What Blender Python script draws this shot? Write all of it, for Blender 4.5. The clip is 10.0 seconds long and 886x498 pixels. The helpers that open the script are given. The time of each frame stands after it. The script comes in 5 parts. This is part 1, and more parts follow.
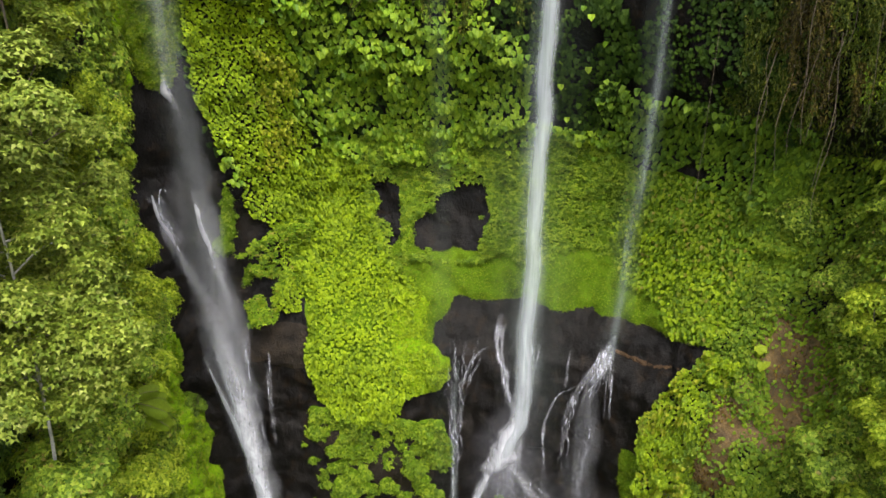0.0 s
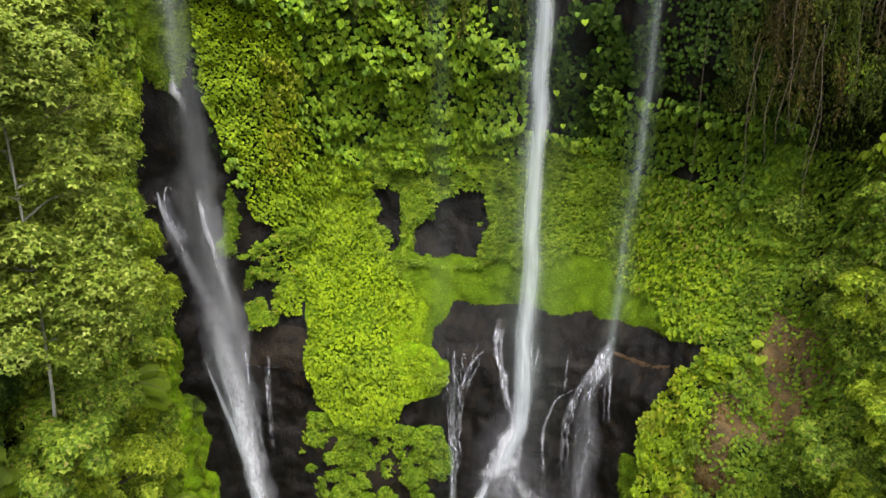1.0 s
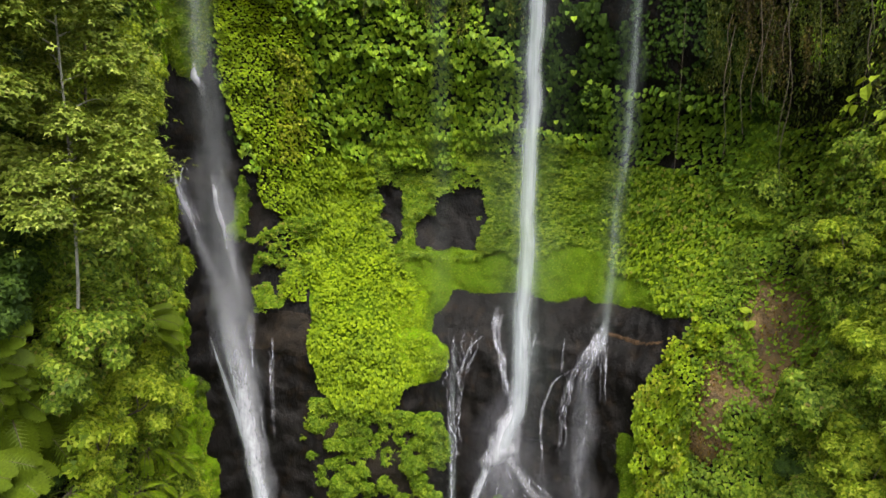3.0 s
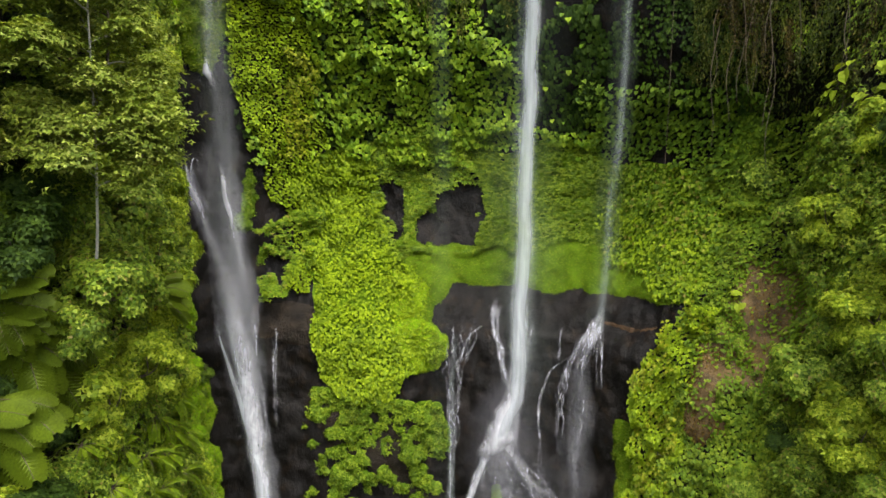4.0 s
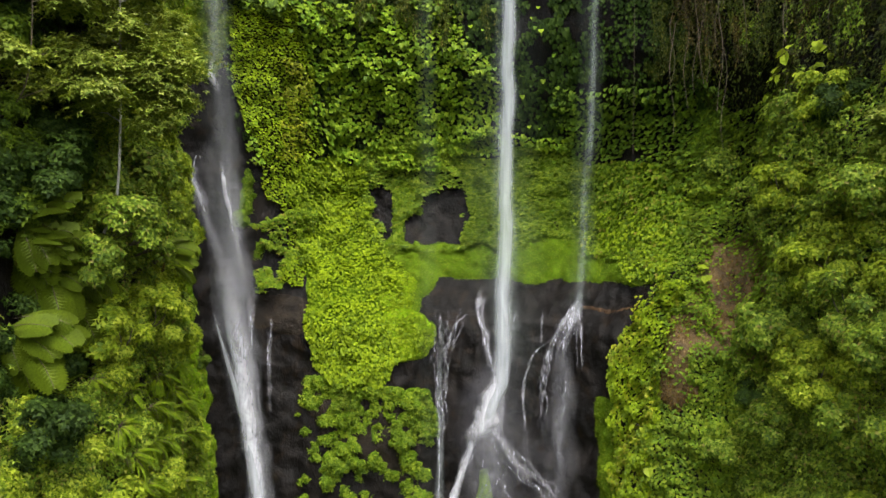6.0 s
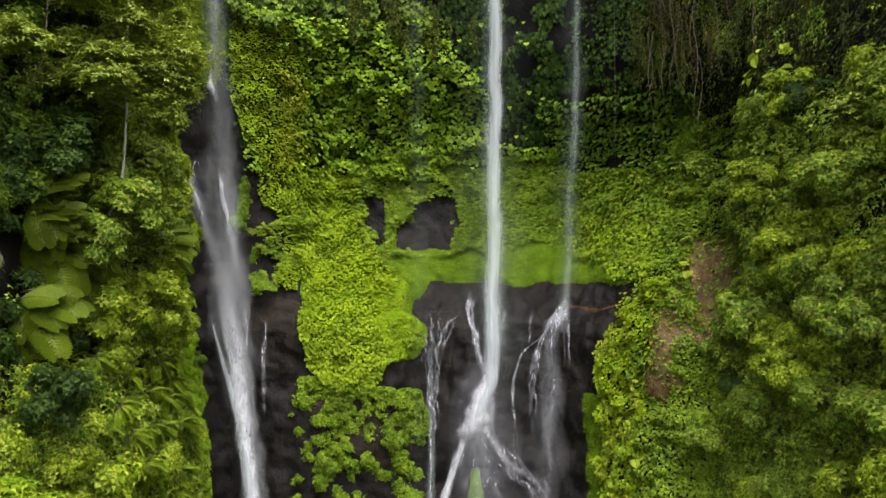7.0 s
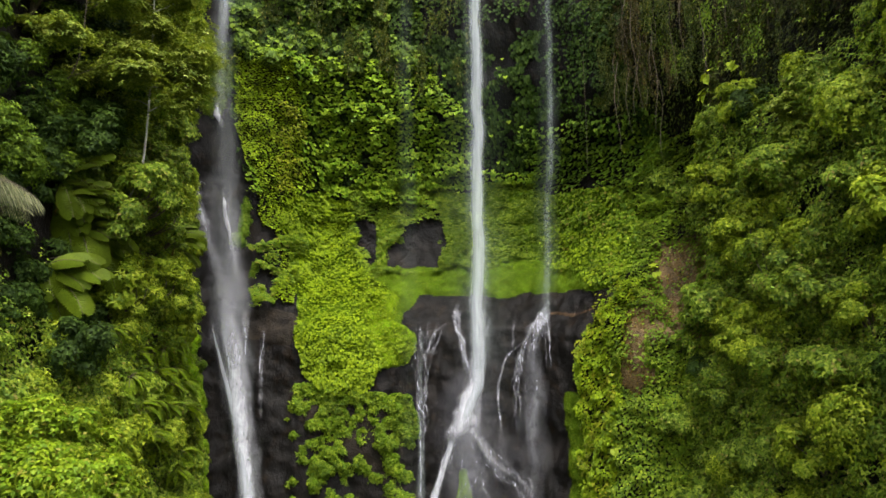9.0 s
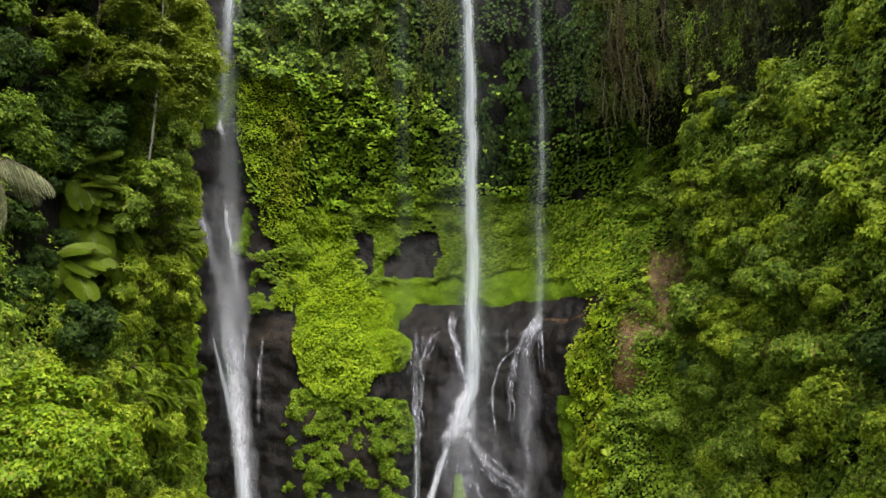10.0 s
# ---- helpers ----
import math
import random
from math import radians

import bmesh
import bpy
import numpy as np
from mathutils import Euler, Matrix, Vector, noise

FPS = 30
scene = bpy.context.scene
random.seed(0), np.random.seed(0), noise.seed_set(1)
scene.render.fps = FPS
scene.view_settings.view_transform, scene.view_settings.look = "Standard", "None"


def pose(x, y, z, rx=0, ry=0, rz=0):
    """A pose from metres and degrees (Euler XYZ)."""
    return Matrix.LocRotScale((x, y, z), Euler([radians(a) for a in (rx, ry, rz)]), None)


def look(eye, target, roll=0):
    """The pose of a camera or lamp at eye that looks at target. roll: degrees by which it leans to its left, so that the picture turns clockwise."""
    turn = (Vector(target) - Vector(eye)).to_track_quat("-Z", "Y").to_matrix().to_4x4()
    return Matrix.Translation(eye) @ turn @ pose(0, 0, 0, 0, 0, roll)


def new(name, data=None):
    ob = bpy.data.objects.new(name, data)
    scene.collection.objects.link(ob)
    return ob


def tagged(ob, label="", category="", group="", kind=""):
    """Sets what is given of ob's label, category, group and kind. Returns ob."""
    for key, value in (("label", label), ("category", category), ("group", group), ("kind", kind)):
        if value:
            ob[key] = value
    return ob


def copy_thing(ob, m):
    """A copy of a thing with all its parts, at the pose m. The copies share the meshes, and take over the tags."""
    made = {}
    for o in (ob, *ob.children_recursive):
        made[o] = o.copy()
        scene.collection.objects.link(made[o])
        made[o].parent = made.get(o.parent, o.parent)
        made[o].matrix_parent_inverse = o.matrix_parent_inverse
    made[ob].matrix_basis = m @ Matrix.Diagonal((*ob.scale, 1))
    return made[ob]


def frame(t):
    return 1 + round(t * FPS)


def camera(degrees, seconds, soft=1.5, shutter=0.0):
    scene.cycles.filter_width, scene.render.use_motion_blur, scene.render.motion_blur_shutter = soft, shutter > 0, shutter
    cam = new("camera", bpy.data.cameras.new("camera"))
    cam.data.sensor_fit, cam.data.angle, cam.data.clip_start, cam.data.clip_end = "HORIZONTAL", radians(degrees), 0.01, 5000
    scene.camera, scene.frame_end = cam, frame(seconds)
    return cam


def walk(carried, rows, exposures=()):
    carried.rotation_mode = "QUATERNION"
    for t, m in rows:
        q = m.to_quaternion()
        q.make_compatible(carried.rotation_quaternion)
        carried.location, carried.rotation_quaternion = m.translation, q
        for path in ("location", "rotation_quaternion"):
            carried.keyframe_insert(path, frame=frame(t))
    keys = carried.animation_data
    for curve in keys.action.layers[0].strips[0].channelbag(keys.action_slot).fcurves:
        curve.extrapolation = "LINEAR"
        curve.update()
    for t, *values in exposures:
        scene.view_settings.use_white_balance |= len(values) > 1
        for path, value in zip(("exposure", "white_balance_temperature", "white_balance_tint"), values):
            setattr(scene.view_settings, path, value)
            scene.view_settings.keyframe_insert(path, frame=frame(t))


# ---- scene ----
cam = camera(63.8, 10.0, soft=1.55)
PATH = [
    (0, (1.674, -1.201, 59.162), (1.618, 0.643, 58.389), 0.2),
    (0.5, (1.813, -2.2, 57.49), (1.754, -0.33, 56.783), 0.3),
    (1, (1.955, -3.409, 55.59), (1.892, -1.512, 54.96), 0.3),
    (1.5, (1.835, -4.43, 53.781), (1.776, -2.513, 53.213), 0.4),
    (2, (1.884, -5.538, 51.926), (1.824, -3.605, 51.417), 0.4),
    (2.5, (1.982, -6.771, 50.054), (1.919, -4.823, 49.604), 0.4),
    (4, (2.171, -10.556, 44.41), (2.106, -8.577, 44.13), 0.7),
    (4.5, (2.165, -11.763, 42.59), (2.104, -9.777, 42.363), 0.6),
    (5, (2.135, -12.934, 40.775), (2.084, -10.942, 40.602), 0.5),
    (5.5, (2.121, -13.986, 39.009), (2.084, -11.99, 38.89), 0.3),
    (7, (2.493, -17.018, 33.942), (2.486, -15.019, 33.989), -0.1),
    (7.5, (2.616, -18.011, 32.301), (2.616, -16.014, 32.403), -0.3),
    (8, (2.829, -19.078, 30.562), (2.832, -17.084, 30.721), -0.4),
    (8.5, (2.857, -20.165, 28.918), (2.868, -18.177, 29.132), -0.5),
    (9, (2.847, -21.237, 27.373), (2.865, -19.255, 27.638), -0.7),
    (9.5, (3.025, -22.144, 25.696), (3.044, -20.17, 26.013), -0.8),
    (10, (3.288, -22.55, 24.176), (3.307, -20.585, 24.547), -0.8),
]
walk(cam, [(t, look(eye, target, roll)) for t, eye, target, roll in PATH])

# ---- light ----
world = bpy.data.worlds.new("sky")
scene.world = world
world.use_nodes = True
wn = world.node_tree
sky = wn.nodes.new("ShaderNodeTexSky")
sky.sky_type, sky.sun_disc = "NISHITA", False
SUN_UP, SUN_ROUND = radians(61), radians(160)
sky.sun_elevation, sky.sun_rotation = SUN_UP, SUN_ROUND
sky.air_density, sky.dust_density = 1.0, 4.0
back = wn.nodes["Background"]
back.inputs["Strength"].default_value = 0.2
cloud = wn.nodes.new("ShaderNodeHueSaturation")
cloud.inputs["Saturation"].default_value = 0.3
wn.links.new(sky.outputs["Color"], cloud.inputs["Color"])
wn.links.new(cloud.outputs["Color"], back.inputs["Color"])
sun = new("sun", bpy.data.lights.new("sun", "SUN"))
sun.data.energy, sun.data.angle, sun.data.color = 0.75, radians(25), (1.0, 0.95, 0.84)
sun_way = Vector((math.sin(SUN_ROUND) * math.cos(SUN_UP), math.cos(SUN_ROUND) * math.cos(SUN_UP), math.sin(SUN_UP)))
sun.matrix_world = Matrix.Translation((0, 0, 150)) @ sun_way.to_track_quat("Z", "Y").to_matrix().to_4x4()
scene.view_settings.exposure = 2.05

# ---- materials ----


def material(name):
    m = bpy.data.materials.new(name)
    m.use_nodes = True
    nt = m.node_tree
    return m, nt, nt.nodes["Principled BSDF"], nt.nodes["Material Output"]


def node(nt, kind, values=()):
    n = nt.nodes.new(kind)
    for key, value in dict(values).items():
        n.inputs[key].default_value = value
    return n


def ramp(nt, source, stops):
    n = nt.nodes.new("ShaderNodeValToRGB")
    e = n.color_ramp.elements
    while len(e) < len(stops):
        e.new(0.5)
    for k, (p, c) in zip(e, stops):
        k.position, k.color = p, (*c, 1)
    nt.links.new(source, n.inputs["Fac"])
    return n.outputs["Color"]


def mixed(nt, kind, fac, a, b):
    n = nt.nodes.new("ShaderNodeMix")
    n.data_type, n.blend_type = "RGBA", kind
    for key, value in ((0, fac), (6, a), (7, b)):
        if isinstance(value, (int, float)):
            n.inputs[key].default_value = value
        elif isinstance(value, tuple):
            n.inputs[key].default_value = (*value, 1)
        else:
            nt.links.new(value, n.inputs[key])
    return n.outputs[2]


def leaf_material(name, dark, mid, light, through_light=0.3, rough=0.5, patch=0.35, odd=None):
    """Leaves: each its own tint, with drifts of tint over metres; thin enough to let light through."""
    m, nt, bsdf, out = material(name)
    geo = nt.nodes.new("ShaderNodeNewGeometry")
    stops = [(0.0, dark), (0.45, mid), (0.92, light)]
    if odd:
        stops += [(0.975, odd)]
    own = ramp(nt, geo.outputs["Random Per Island"], stops)
    drift = node(nt, "ShaderNodeTexNoise", {"Scale": 0.33, "Detail": 3.0, "Roughness": 0.6})
    nt.links.new(geo.outputs["Position"], drift.inputs["Vector"])
    tone = ramp(nt, drift.outputs["Fac"], [(0.3, (1.07 - patch, 0.99 - patch, 1.25 - patch)), (0.5, (1.08, 0.96, 1.2)), (0.7, (1.1 + patch * 0.7, 0.99 + patch * 0.5, 1.25))])
    vein = node(nt, "ShaderNodeTexNoise", {"Scale": 9.0, "Detail": 2.0})
    nt.links.new(geo.outputs["Position"], vein.inputs["Vector"])
    fine = ramp(nt, vein.outputs["Fac"], [(0.3, (0.8, 0.8, 0.8)), (0.7, (1.15, 1.15, 1.1))])
    col = mixed(nt, "MULTIPLY", 1.0, mixed(nt, "MULTIPLY", 1.0, own, tone), fine)
    nt.links.new(col, bsdf.inputs["Base Color"])
    bsdf.inputs["Roughness"].default_value = rough
    bsdf.inputs["Specular IOR Level"].default_value = 0.09
    thin = nt.nodes.new("ShaderNodeBsdfTranslucent")
    nt.links.new(mixed(nt, "MULTIPLY", 1.0, col, (1.25, 1.2, 0.6)), thin.inputs["Color"])
    blend = nt.nodes.new("ShaderNodeMixShader")
    blend.inputs[0].default_value = through_light
    nt.links.new(bsdf.outputs[0], blend.inputs[1])
    nt.links.new(thin.outputs[0], blend.inputs[2])
    nt.links.new(blend.outputs[0], out.inputs["Surface"])
    return m


def rough_material(name, stops, scale, rough, bump, fine=6.0, gloss=0.5, stretch=(1, 1, 1), stain=None):
    """Rock, earth, moss, bark: colour at two scales, with relief."""
    m, nt, bsdf, out = material(name)
    geo = nt.nodes.new("ShaderNodeNewGeometry")
    squash = node(nt, "ShaderNodeMapping", {"Scale": stretch})
    nt.links.new(geo.outputs["Position"], squash.inputs["Vector"])
    big = node(nt, "ShaderNodeTexNoise", {"Scale": scale, "Detail": 6.0, "Roughness": 0.62})
    small = node(nt, "ShaderNodeTexNoise", {"Scale": scale * fine, "Detail": 5.0, "Roughness": 0.65})
    for n in (big, small):
        nt.links.new(squash.outputs[0], n.inputs["Vector"])
    col = ramp(nt, big.outputs["Fac"], stops)
    col = mixed(nt, "MULTIPLY", 1.0, col, ramp(nt, small.outputs["Fac"], [(0.28, (0.6, 0.6, 0.6)), (0.72, (1.3, 1.3, 1.3))]))
    if stain:
        spots = node(nt, "ShaderNodeTexNoise", {"Scale": scale * 1.7, "Detail": 4.0, "Distortion": 0.6})
        nt.links.new(geo.outputs["Position"], spots.inputs["Vector"])
        col = mixed(nt, "MIX", ramp(nt, spots.outputs["Fac"], [(0.56, (0, 0, 0)), (0.68, (0.8, 0.8, 0.8))]), col, stain)
    nt.links.new(col, bsdf.inputs["Base Color"])
    rg = node(nt, "ShaderNodeMapRange", {"From Min": 0.3, "From Max": 0.7, "To Min": rough - 0.12, "To Max": rough + 0.15})
    nt.links.new(small.outputs["Fac"], rg.inputs[0])
    nt.links.new(rg.outputs[0], bsdf.inputs["Roughness"])
    bsdf.inputs["Specular IOR Level"].default_value = gloss
    bp = node(nt, "ShaderNodeBump", {"Strength": bump, "Distance": 0.25})
    nt.links.new(small.outputs["Fac"], bp.inputs["Height"])
    nt.links.new(bp.outputs[0], bsdf.inputs["Normal"])
    return m


def water_material(name, density, streak=0.6, fine=5.0, power=1.0, tint=(0.645, 0.65, 0.72), low=0.35, high=0.65, along=0.10):
    """Falling water: white strands drawn out along the fall, thinning to the sheet's edges."""
    m, nt, bsdf, out = material(name)
    uv = nt.nodes.new("ShaderNodeUVMap")
    uv.uv_map = "flow"
    split = nt.nodes.new("ShaderNodeSeparateXYZ")
    nt.links.new(uv.outputs[0], split.inputs[0])
    geo = nt.nodes.new("ShaderNodeNewGeometry")
    parts = []
    for sx, sz, dist in ((fine, along, 0.3), (fine * 0.35, along * 1.6, 0.8)):
        mp = node(nt, "ShaderNodeMapping", {"Scale": (sx, sx * 0.3, sz)})
        nt.links.new(geo.outputs["Position"], mp.inputs["Vector"])
        n = node(nt, "ShaderNodeTexNoise", {"Scale": 1.0, "Detail": 4.0, "Roughness": 0.6, "Distortion": dist})
        nt.links.new(mp.outputs[0], n.inputs["Vector"])
        parts.append(n.outputs["Fac"])

    def math_node(op, a, b=None):
        n = nt.nodes.new("ShaderNodeMath")
        n.operation, n.use_clamp = op, op in ("SUBTRACT", "MULTIPLY")
        for i, v in enumerate((a, b)):
            if isinstance(v, (int, float)):
                n.inputs[i].default_value = v
            elif v is not None:
                nt.links.new(v, n.inputs[i])
        return n.outputs[0]
    both = math_node("MULTIPLY", math_node("ADD", parts[0], parts[1]), 0.5)
    lines = node(nt, "ShaderNodeMapRange", {"From Min": low, "From Max": high, "To Min": 1 - streak, "To Max": 1.0})
    nt.links.new(both, lines.inputs[0])
    edge = math_node("POWER", math_node("SUBTRACT", 1.0, math_node("POWER", math_node("ABSOLUTE", split.outputs[0]), 2.0)), power)
    alpha = math_node("MULTIPLY", math_node("MULTIPLY", lines.outputs[0], edge), density)
    alpha = math_node("MULTIPLY", alpha, split.outputs[1])
    bsdf.inputs["Base Color"].default_value = (*tint, 1)
    bsdf.inputs["Roughness"].default_value = 0.6
    bsdf.inputs["Specular IOR Level"].default_value = 0.2
    thin = nt.nodes.new("ShaderNodeBsdfTranslucent")
    thin.inputs["Color"].default_value = (*tint, 1)
    foam = nt.nodes.new("ShaderNodeMixShader")
    foam.inputs[0].default_value = 0.45
    nt.links.new(bsdf.outputs[0], foam.inputs[1])
    nt.links.new(thin.outputs[0], foam.inputs[2])
    clear = nt.nodes.new("ShaderNodeBsdfTransparent")
    blend = nt.nodes.new("ShaderNodeMixShader")
    nt.links.new(alpha, blend.inputs[0])
    nt.links.new(clear.outputs[0], blend.inputs[1])
    nt.links.new(foam.outputs[0], blend.inputs[2])
    nt.links.new(blend.outputs[0], out.inputs["Surface"])
    return m


LIME = leaf_material("lime_creeper_leaf", (0.07, 0.128, 0.003), (0.108, 0.182, 0.003), (0.155, 0.242, 0.005), 0.3, patch=0.25)
OLIVE = leaf_material("olive_creeper_leaf", (0.042, 0.088, 0.004), (0.075, 0.138, 0.006), (0.125, 0.19, 0.010), 0.3)
BROAD = leaf_material("broad_leaf", (0.0495, 0.11, 0.0044), (0.0902, 0.1705, 0.0066), (0.1485, 0.242, 0.011), 0.28, rough=0.42)
# Overhang, bank and leaf-gap shade is put into this near-black leaf colour.
SHADE = leaf_material("shade_darkened_leaf", (0.009, 0.022, 0.002), (0.017, 0.038, 0.004), (0.033, 0.064, 0.006), 0.26, rough=0.62)
SHRUB = leaf_material("shrub_leaf", (0.03, 0.066, 0.005), (0.10, 0.178, 0.012), (0.215, 0.31, 0.028), 0.36, odd=(0.15, 0.15, 0.03))
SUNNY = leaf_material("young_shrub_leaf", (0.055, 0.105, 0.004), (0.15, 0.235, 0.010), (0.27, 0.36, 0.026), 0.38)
MIDLIME = leaf_material("green_creeper_leaf", (0.045, 0.098, 0.003), (0.085, 0.156, 0.005), (0.14, 0.215, 0.008), 0.3, odd=(0.15, 0.16, 0.02))
TREELEAF = leaf_material("tree_leaf", (0.052, 0.091, 0.007), (0.109, 0.164, 0.015), (0.182, 0.244, 0.031), 0.36, odd=(0.218, 0.27, 0.052))
FERN = leaf_material("fern_frond", (0.045, 0.08, 0.004), (0.066, 0.108, 0.005), (0.09, 0.138, 0.007), 0.34, patch=0.45)
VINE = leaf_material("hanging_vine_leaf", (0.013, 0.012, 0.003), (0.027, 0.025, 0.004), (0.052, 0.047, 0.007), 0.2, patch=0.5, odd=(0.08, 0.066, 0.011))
DEAD = leaf_material("dead_frond", (0.03, 0.018, 0.005), (0.07, 0.045, 0.010), (0.14, 0.10, 0.015), 0.3)
FERNLIGHT = leaf_material("young_fern_frond", (0.07, 0.13, 0.004), (0.095, 0.165, 0.005), (0.13, 0.21, 0.007), 0.34, patch=0.35)
YELLOWED = leaf_material("yellowed_creeper_leaf", (0.065, 0.09, 0.003), (0.115, 0.15, 0.004), (0.165, 0.205, 0.008), 0.3, patch=0.2)
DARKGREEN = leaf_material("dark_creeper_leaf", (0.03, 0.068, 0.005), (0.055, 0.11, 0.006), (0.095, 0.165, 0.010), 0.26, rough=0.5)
# Deep green leaf, with some overhang and bank shade put into its colour.
DEEP = leaf_material("deep_shaded_leaf", (0.024, 0.052, 0.003), (0.048, 0.092, 0.005), (0.088, 0.148, 0.009), 0.26, rough=0.55)
PALM = leaf_material("palm_frond", (0.032, 0.042, 0.014), (0.066, 0.08, 0.03), (0.135, 0.155, 0.07), 0.25)
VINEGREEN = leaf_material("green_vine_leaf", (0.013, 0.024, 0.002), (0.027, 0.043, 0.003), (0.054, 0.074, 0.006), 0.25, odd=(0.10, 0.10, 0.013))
ROCK = rough_material("wet_basalt", [(0.3, (0.0024, 0.0021, 0.0019)), (0.5, (0.0046, 0.0039, 0.0035)), (0.72, (0.0125, 0.0103, 0.009))], 0.6, 0.42, 0.6, gloss=0.07, stretch=(1, 1, 0.7), stain=(0.0105, 0.0068, 0.004))
RUST = rough_material("rusty_rock", [(0.3, (0.02, 0.011, 0.005)), (0.55, (0.045, 0.025, 0.011)), (0.75, (0.08, 0.045, 0.022))], 1.2, 0.7, 0.8, gloss=0.15)
BROWNROCK = rough_material("brown_wet_rock", [(0.3, (0.005, 0.0035, 0.0025)), (0.55, (0.011, 0.0075, 0.0045)), (0.75, (0.026, 0.017, 0.009))], 0.9, 0.6, 0.8, gloss=0.15)
SOIL = rough_material("bare_earth", [(0.3, (0.05, 0.028, 0.009)), (0.6, (0.12, 0.072, 0.022)), (0.75, (0.2, 0.13, 0.045))], 0.8, 0.85, 0.8)
FLOOR = rough_material("overgrown_ground", [(0.3, (0.02, 0.022, 0.008)), (0.5, (0.035, 0.06, 0.010)), (0.72, (0.07, 0.11, 0.014))], 0.25, 0.85, 0.8, fine=12.0, gloss=0.2)
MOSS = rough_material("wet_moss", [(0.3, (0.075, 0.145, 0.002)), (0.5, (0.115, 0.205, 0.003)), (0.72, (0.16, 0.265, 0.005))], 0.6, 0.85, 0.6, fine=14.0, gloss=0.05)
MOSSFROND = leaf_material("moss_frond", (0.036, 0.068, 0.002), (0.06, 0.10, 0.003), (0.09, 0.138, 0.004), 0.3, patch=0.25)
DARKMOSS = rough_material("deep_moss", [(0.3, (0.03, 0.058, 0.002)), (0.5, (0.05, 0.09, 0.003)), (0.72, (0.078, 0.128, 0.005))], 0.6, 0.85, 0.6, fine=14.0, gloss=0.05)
BARK = rough_material("pale_bark", [(0.3, (0.14, 0.13, 0.10)), (0.6, (0.26, 0.25, 0.2)), (0.75, (0.36, 0.34, 0.28))], 1.4, 0.8, 0.5)
STEM = rough_material("brown_stem", [(0.3, (0.04, 0.028, 0.016)), (0.6, (0.08, 0.058, 0.034)), (0.75, (0.13, 0.1, 0.06))], 2.0, 0.85, 0.5)
FALL = water_material("white_water", 0.78, 0.5, 4.0, 0.9, tint=(0.56, 0.59, 0.62), low=0.3, high=0.6)
VEIL = water_material("water_veil", 0.38, 0.85, 3.0, 1.3, tint=(0.45, 0.51, 0.505), low=0.36, high=0.66)
GREYVEIL = water_material("grey_water_veil", 0.42, 0.8, 3.0, 1.2, tint=(0.56, 0.56, 0.61), low=0.34, high=0.64)
MIST = water_material("drifting_spray", 0.07, 0.7, 0.8, 1.6, tint=(0.42, 0.48, 0.46), low=0.3, high=0.7)
LOWSPRAY = water_material("low_spray", 0.082, 0.6, 0.7, 1.4, tint=(0.5, 0.49, 0.55), low=0.3, high=0.7)
RILL = water_material("rill_water", 0.7, 0.9, 9.0, 0.8, low=0.4, high=0.66, along=0.7)
FOAM = water_material("foaming_water", 0.97, 0.65, 3.5, 1.0, tint=(0.74, 0.74, 0.79), low=0.34, high=0.66, along=0.55)

# ---- the cliff's form ----
PLAN = np.array([(-26, -60), (-23, -30), (-21.5, -8), (-20.5, 8), (-19.5, 20), (-18.5, 31), (-19.5, 39), (-21.5, 45), (-17, 48.4), (-10.7, 48.4),
                 (0, 48.9), (9, 48), (15.5, 45), (20, 41), (24.5, 38), (27, 32), (28.5, 25), (29.5, 8), (30.5, -8), (32, -30), (35, -60)], float)


def spline(p, n):
    out = []
    q = np.vstack([2 * p[0] - p[1], p, 2 * p[-1] - p[-2]])
    t = np.linspace(0, 1, n, endpoint=False)[:, None]
    for i in range(1, len(q) - 2):
        a, b, c, d = q[i - 1:i + 3]
        out.append(0.5 * (2 * b + (c - a) * t + (2 * a - 5 * b + 4 * c - d) * t ** 2 + (3 * b - a - 3 * c + d) * t ** 3))
    return np.vstack(out + [p[-1:]])


CUR = spline(PLAN, 60)
ARC = np.concatenate([[0], np.cumsum(np.hypot(*np.diff(CUR, axis=0).T))])
TAN = np.gradient(CUR, ARC, axis=0)
TAN /= np.linalg.norm(TAN, axis=1)[:, None]
BELL = np.exp(-np.linspace(-2, 2, 61) ** 2)
BELL /= BELL.sum()
NRM = np.stack([np.convolve(np.pad(v, 30, mode="edge"), BELL, "valid") for v in (TAN[:, 1], -TAN[:, 0])], 1)
NRM /= np.linalg.norm(NRM, axis=1)[:, None]
LENGTH = ARC[-1]
MID_Z = [-5, 10, 20, 27, 28.8, 29.6, 31, 33, 35, 38, 42, 45, 48, 51, 55, 60, 66, 80]
MID_R = [-3, -1.5, -0.5, 0, 0.5, 1.5, 2.7, 4.4, 5.9, 7.5, 8.5, 8.8, 7.8, 6, 4, 3, 2.5, 2]
EDGE_Z = [-5, 10, 28, 31, 34, 40, 45, 47.5, 49.5, 52, 60, 80]
EDGE_R = [-4, -2.2, 0, 1.5, 3, 6, 7.5, 7.2, 4.5, 3, 2, 1.5]
RIM = 76.0
RIM_Y, RIM_Z = [-60, -30, -10, 5, 18, 30], [24, 32, 42, 52, 66, RIM]  # the gorge opens out; its unseen sides are lowered towards its mouth for more light


def step(x, a, b):
    t = np.clip((x - a) / (b - a), 0, 1)
    return t * t * (3 - 2 * t)


TABLE = np.random.RandomState(5).rand(32, 32, 32)


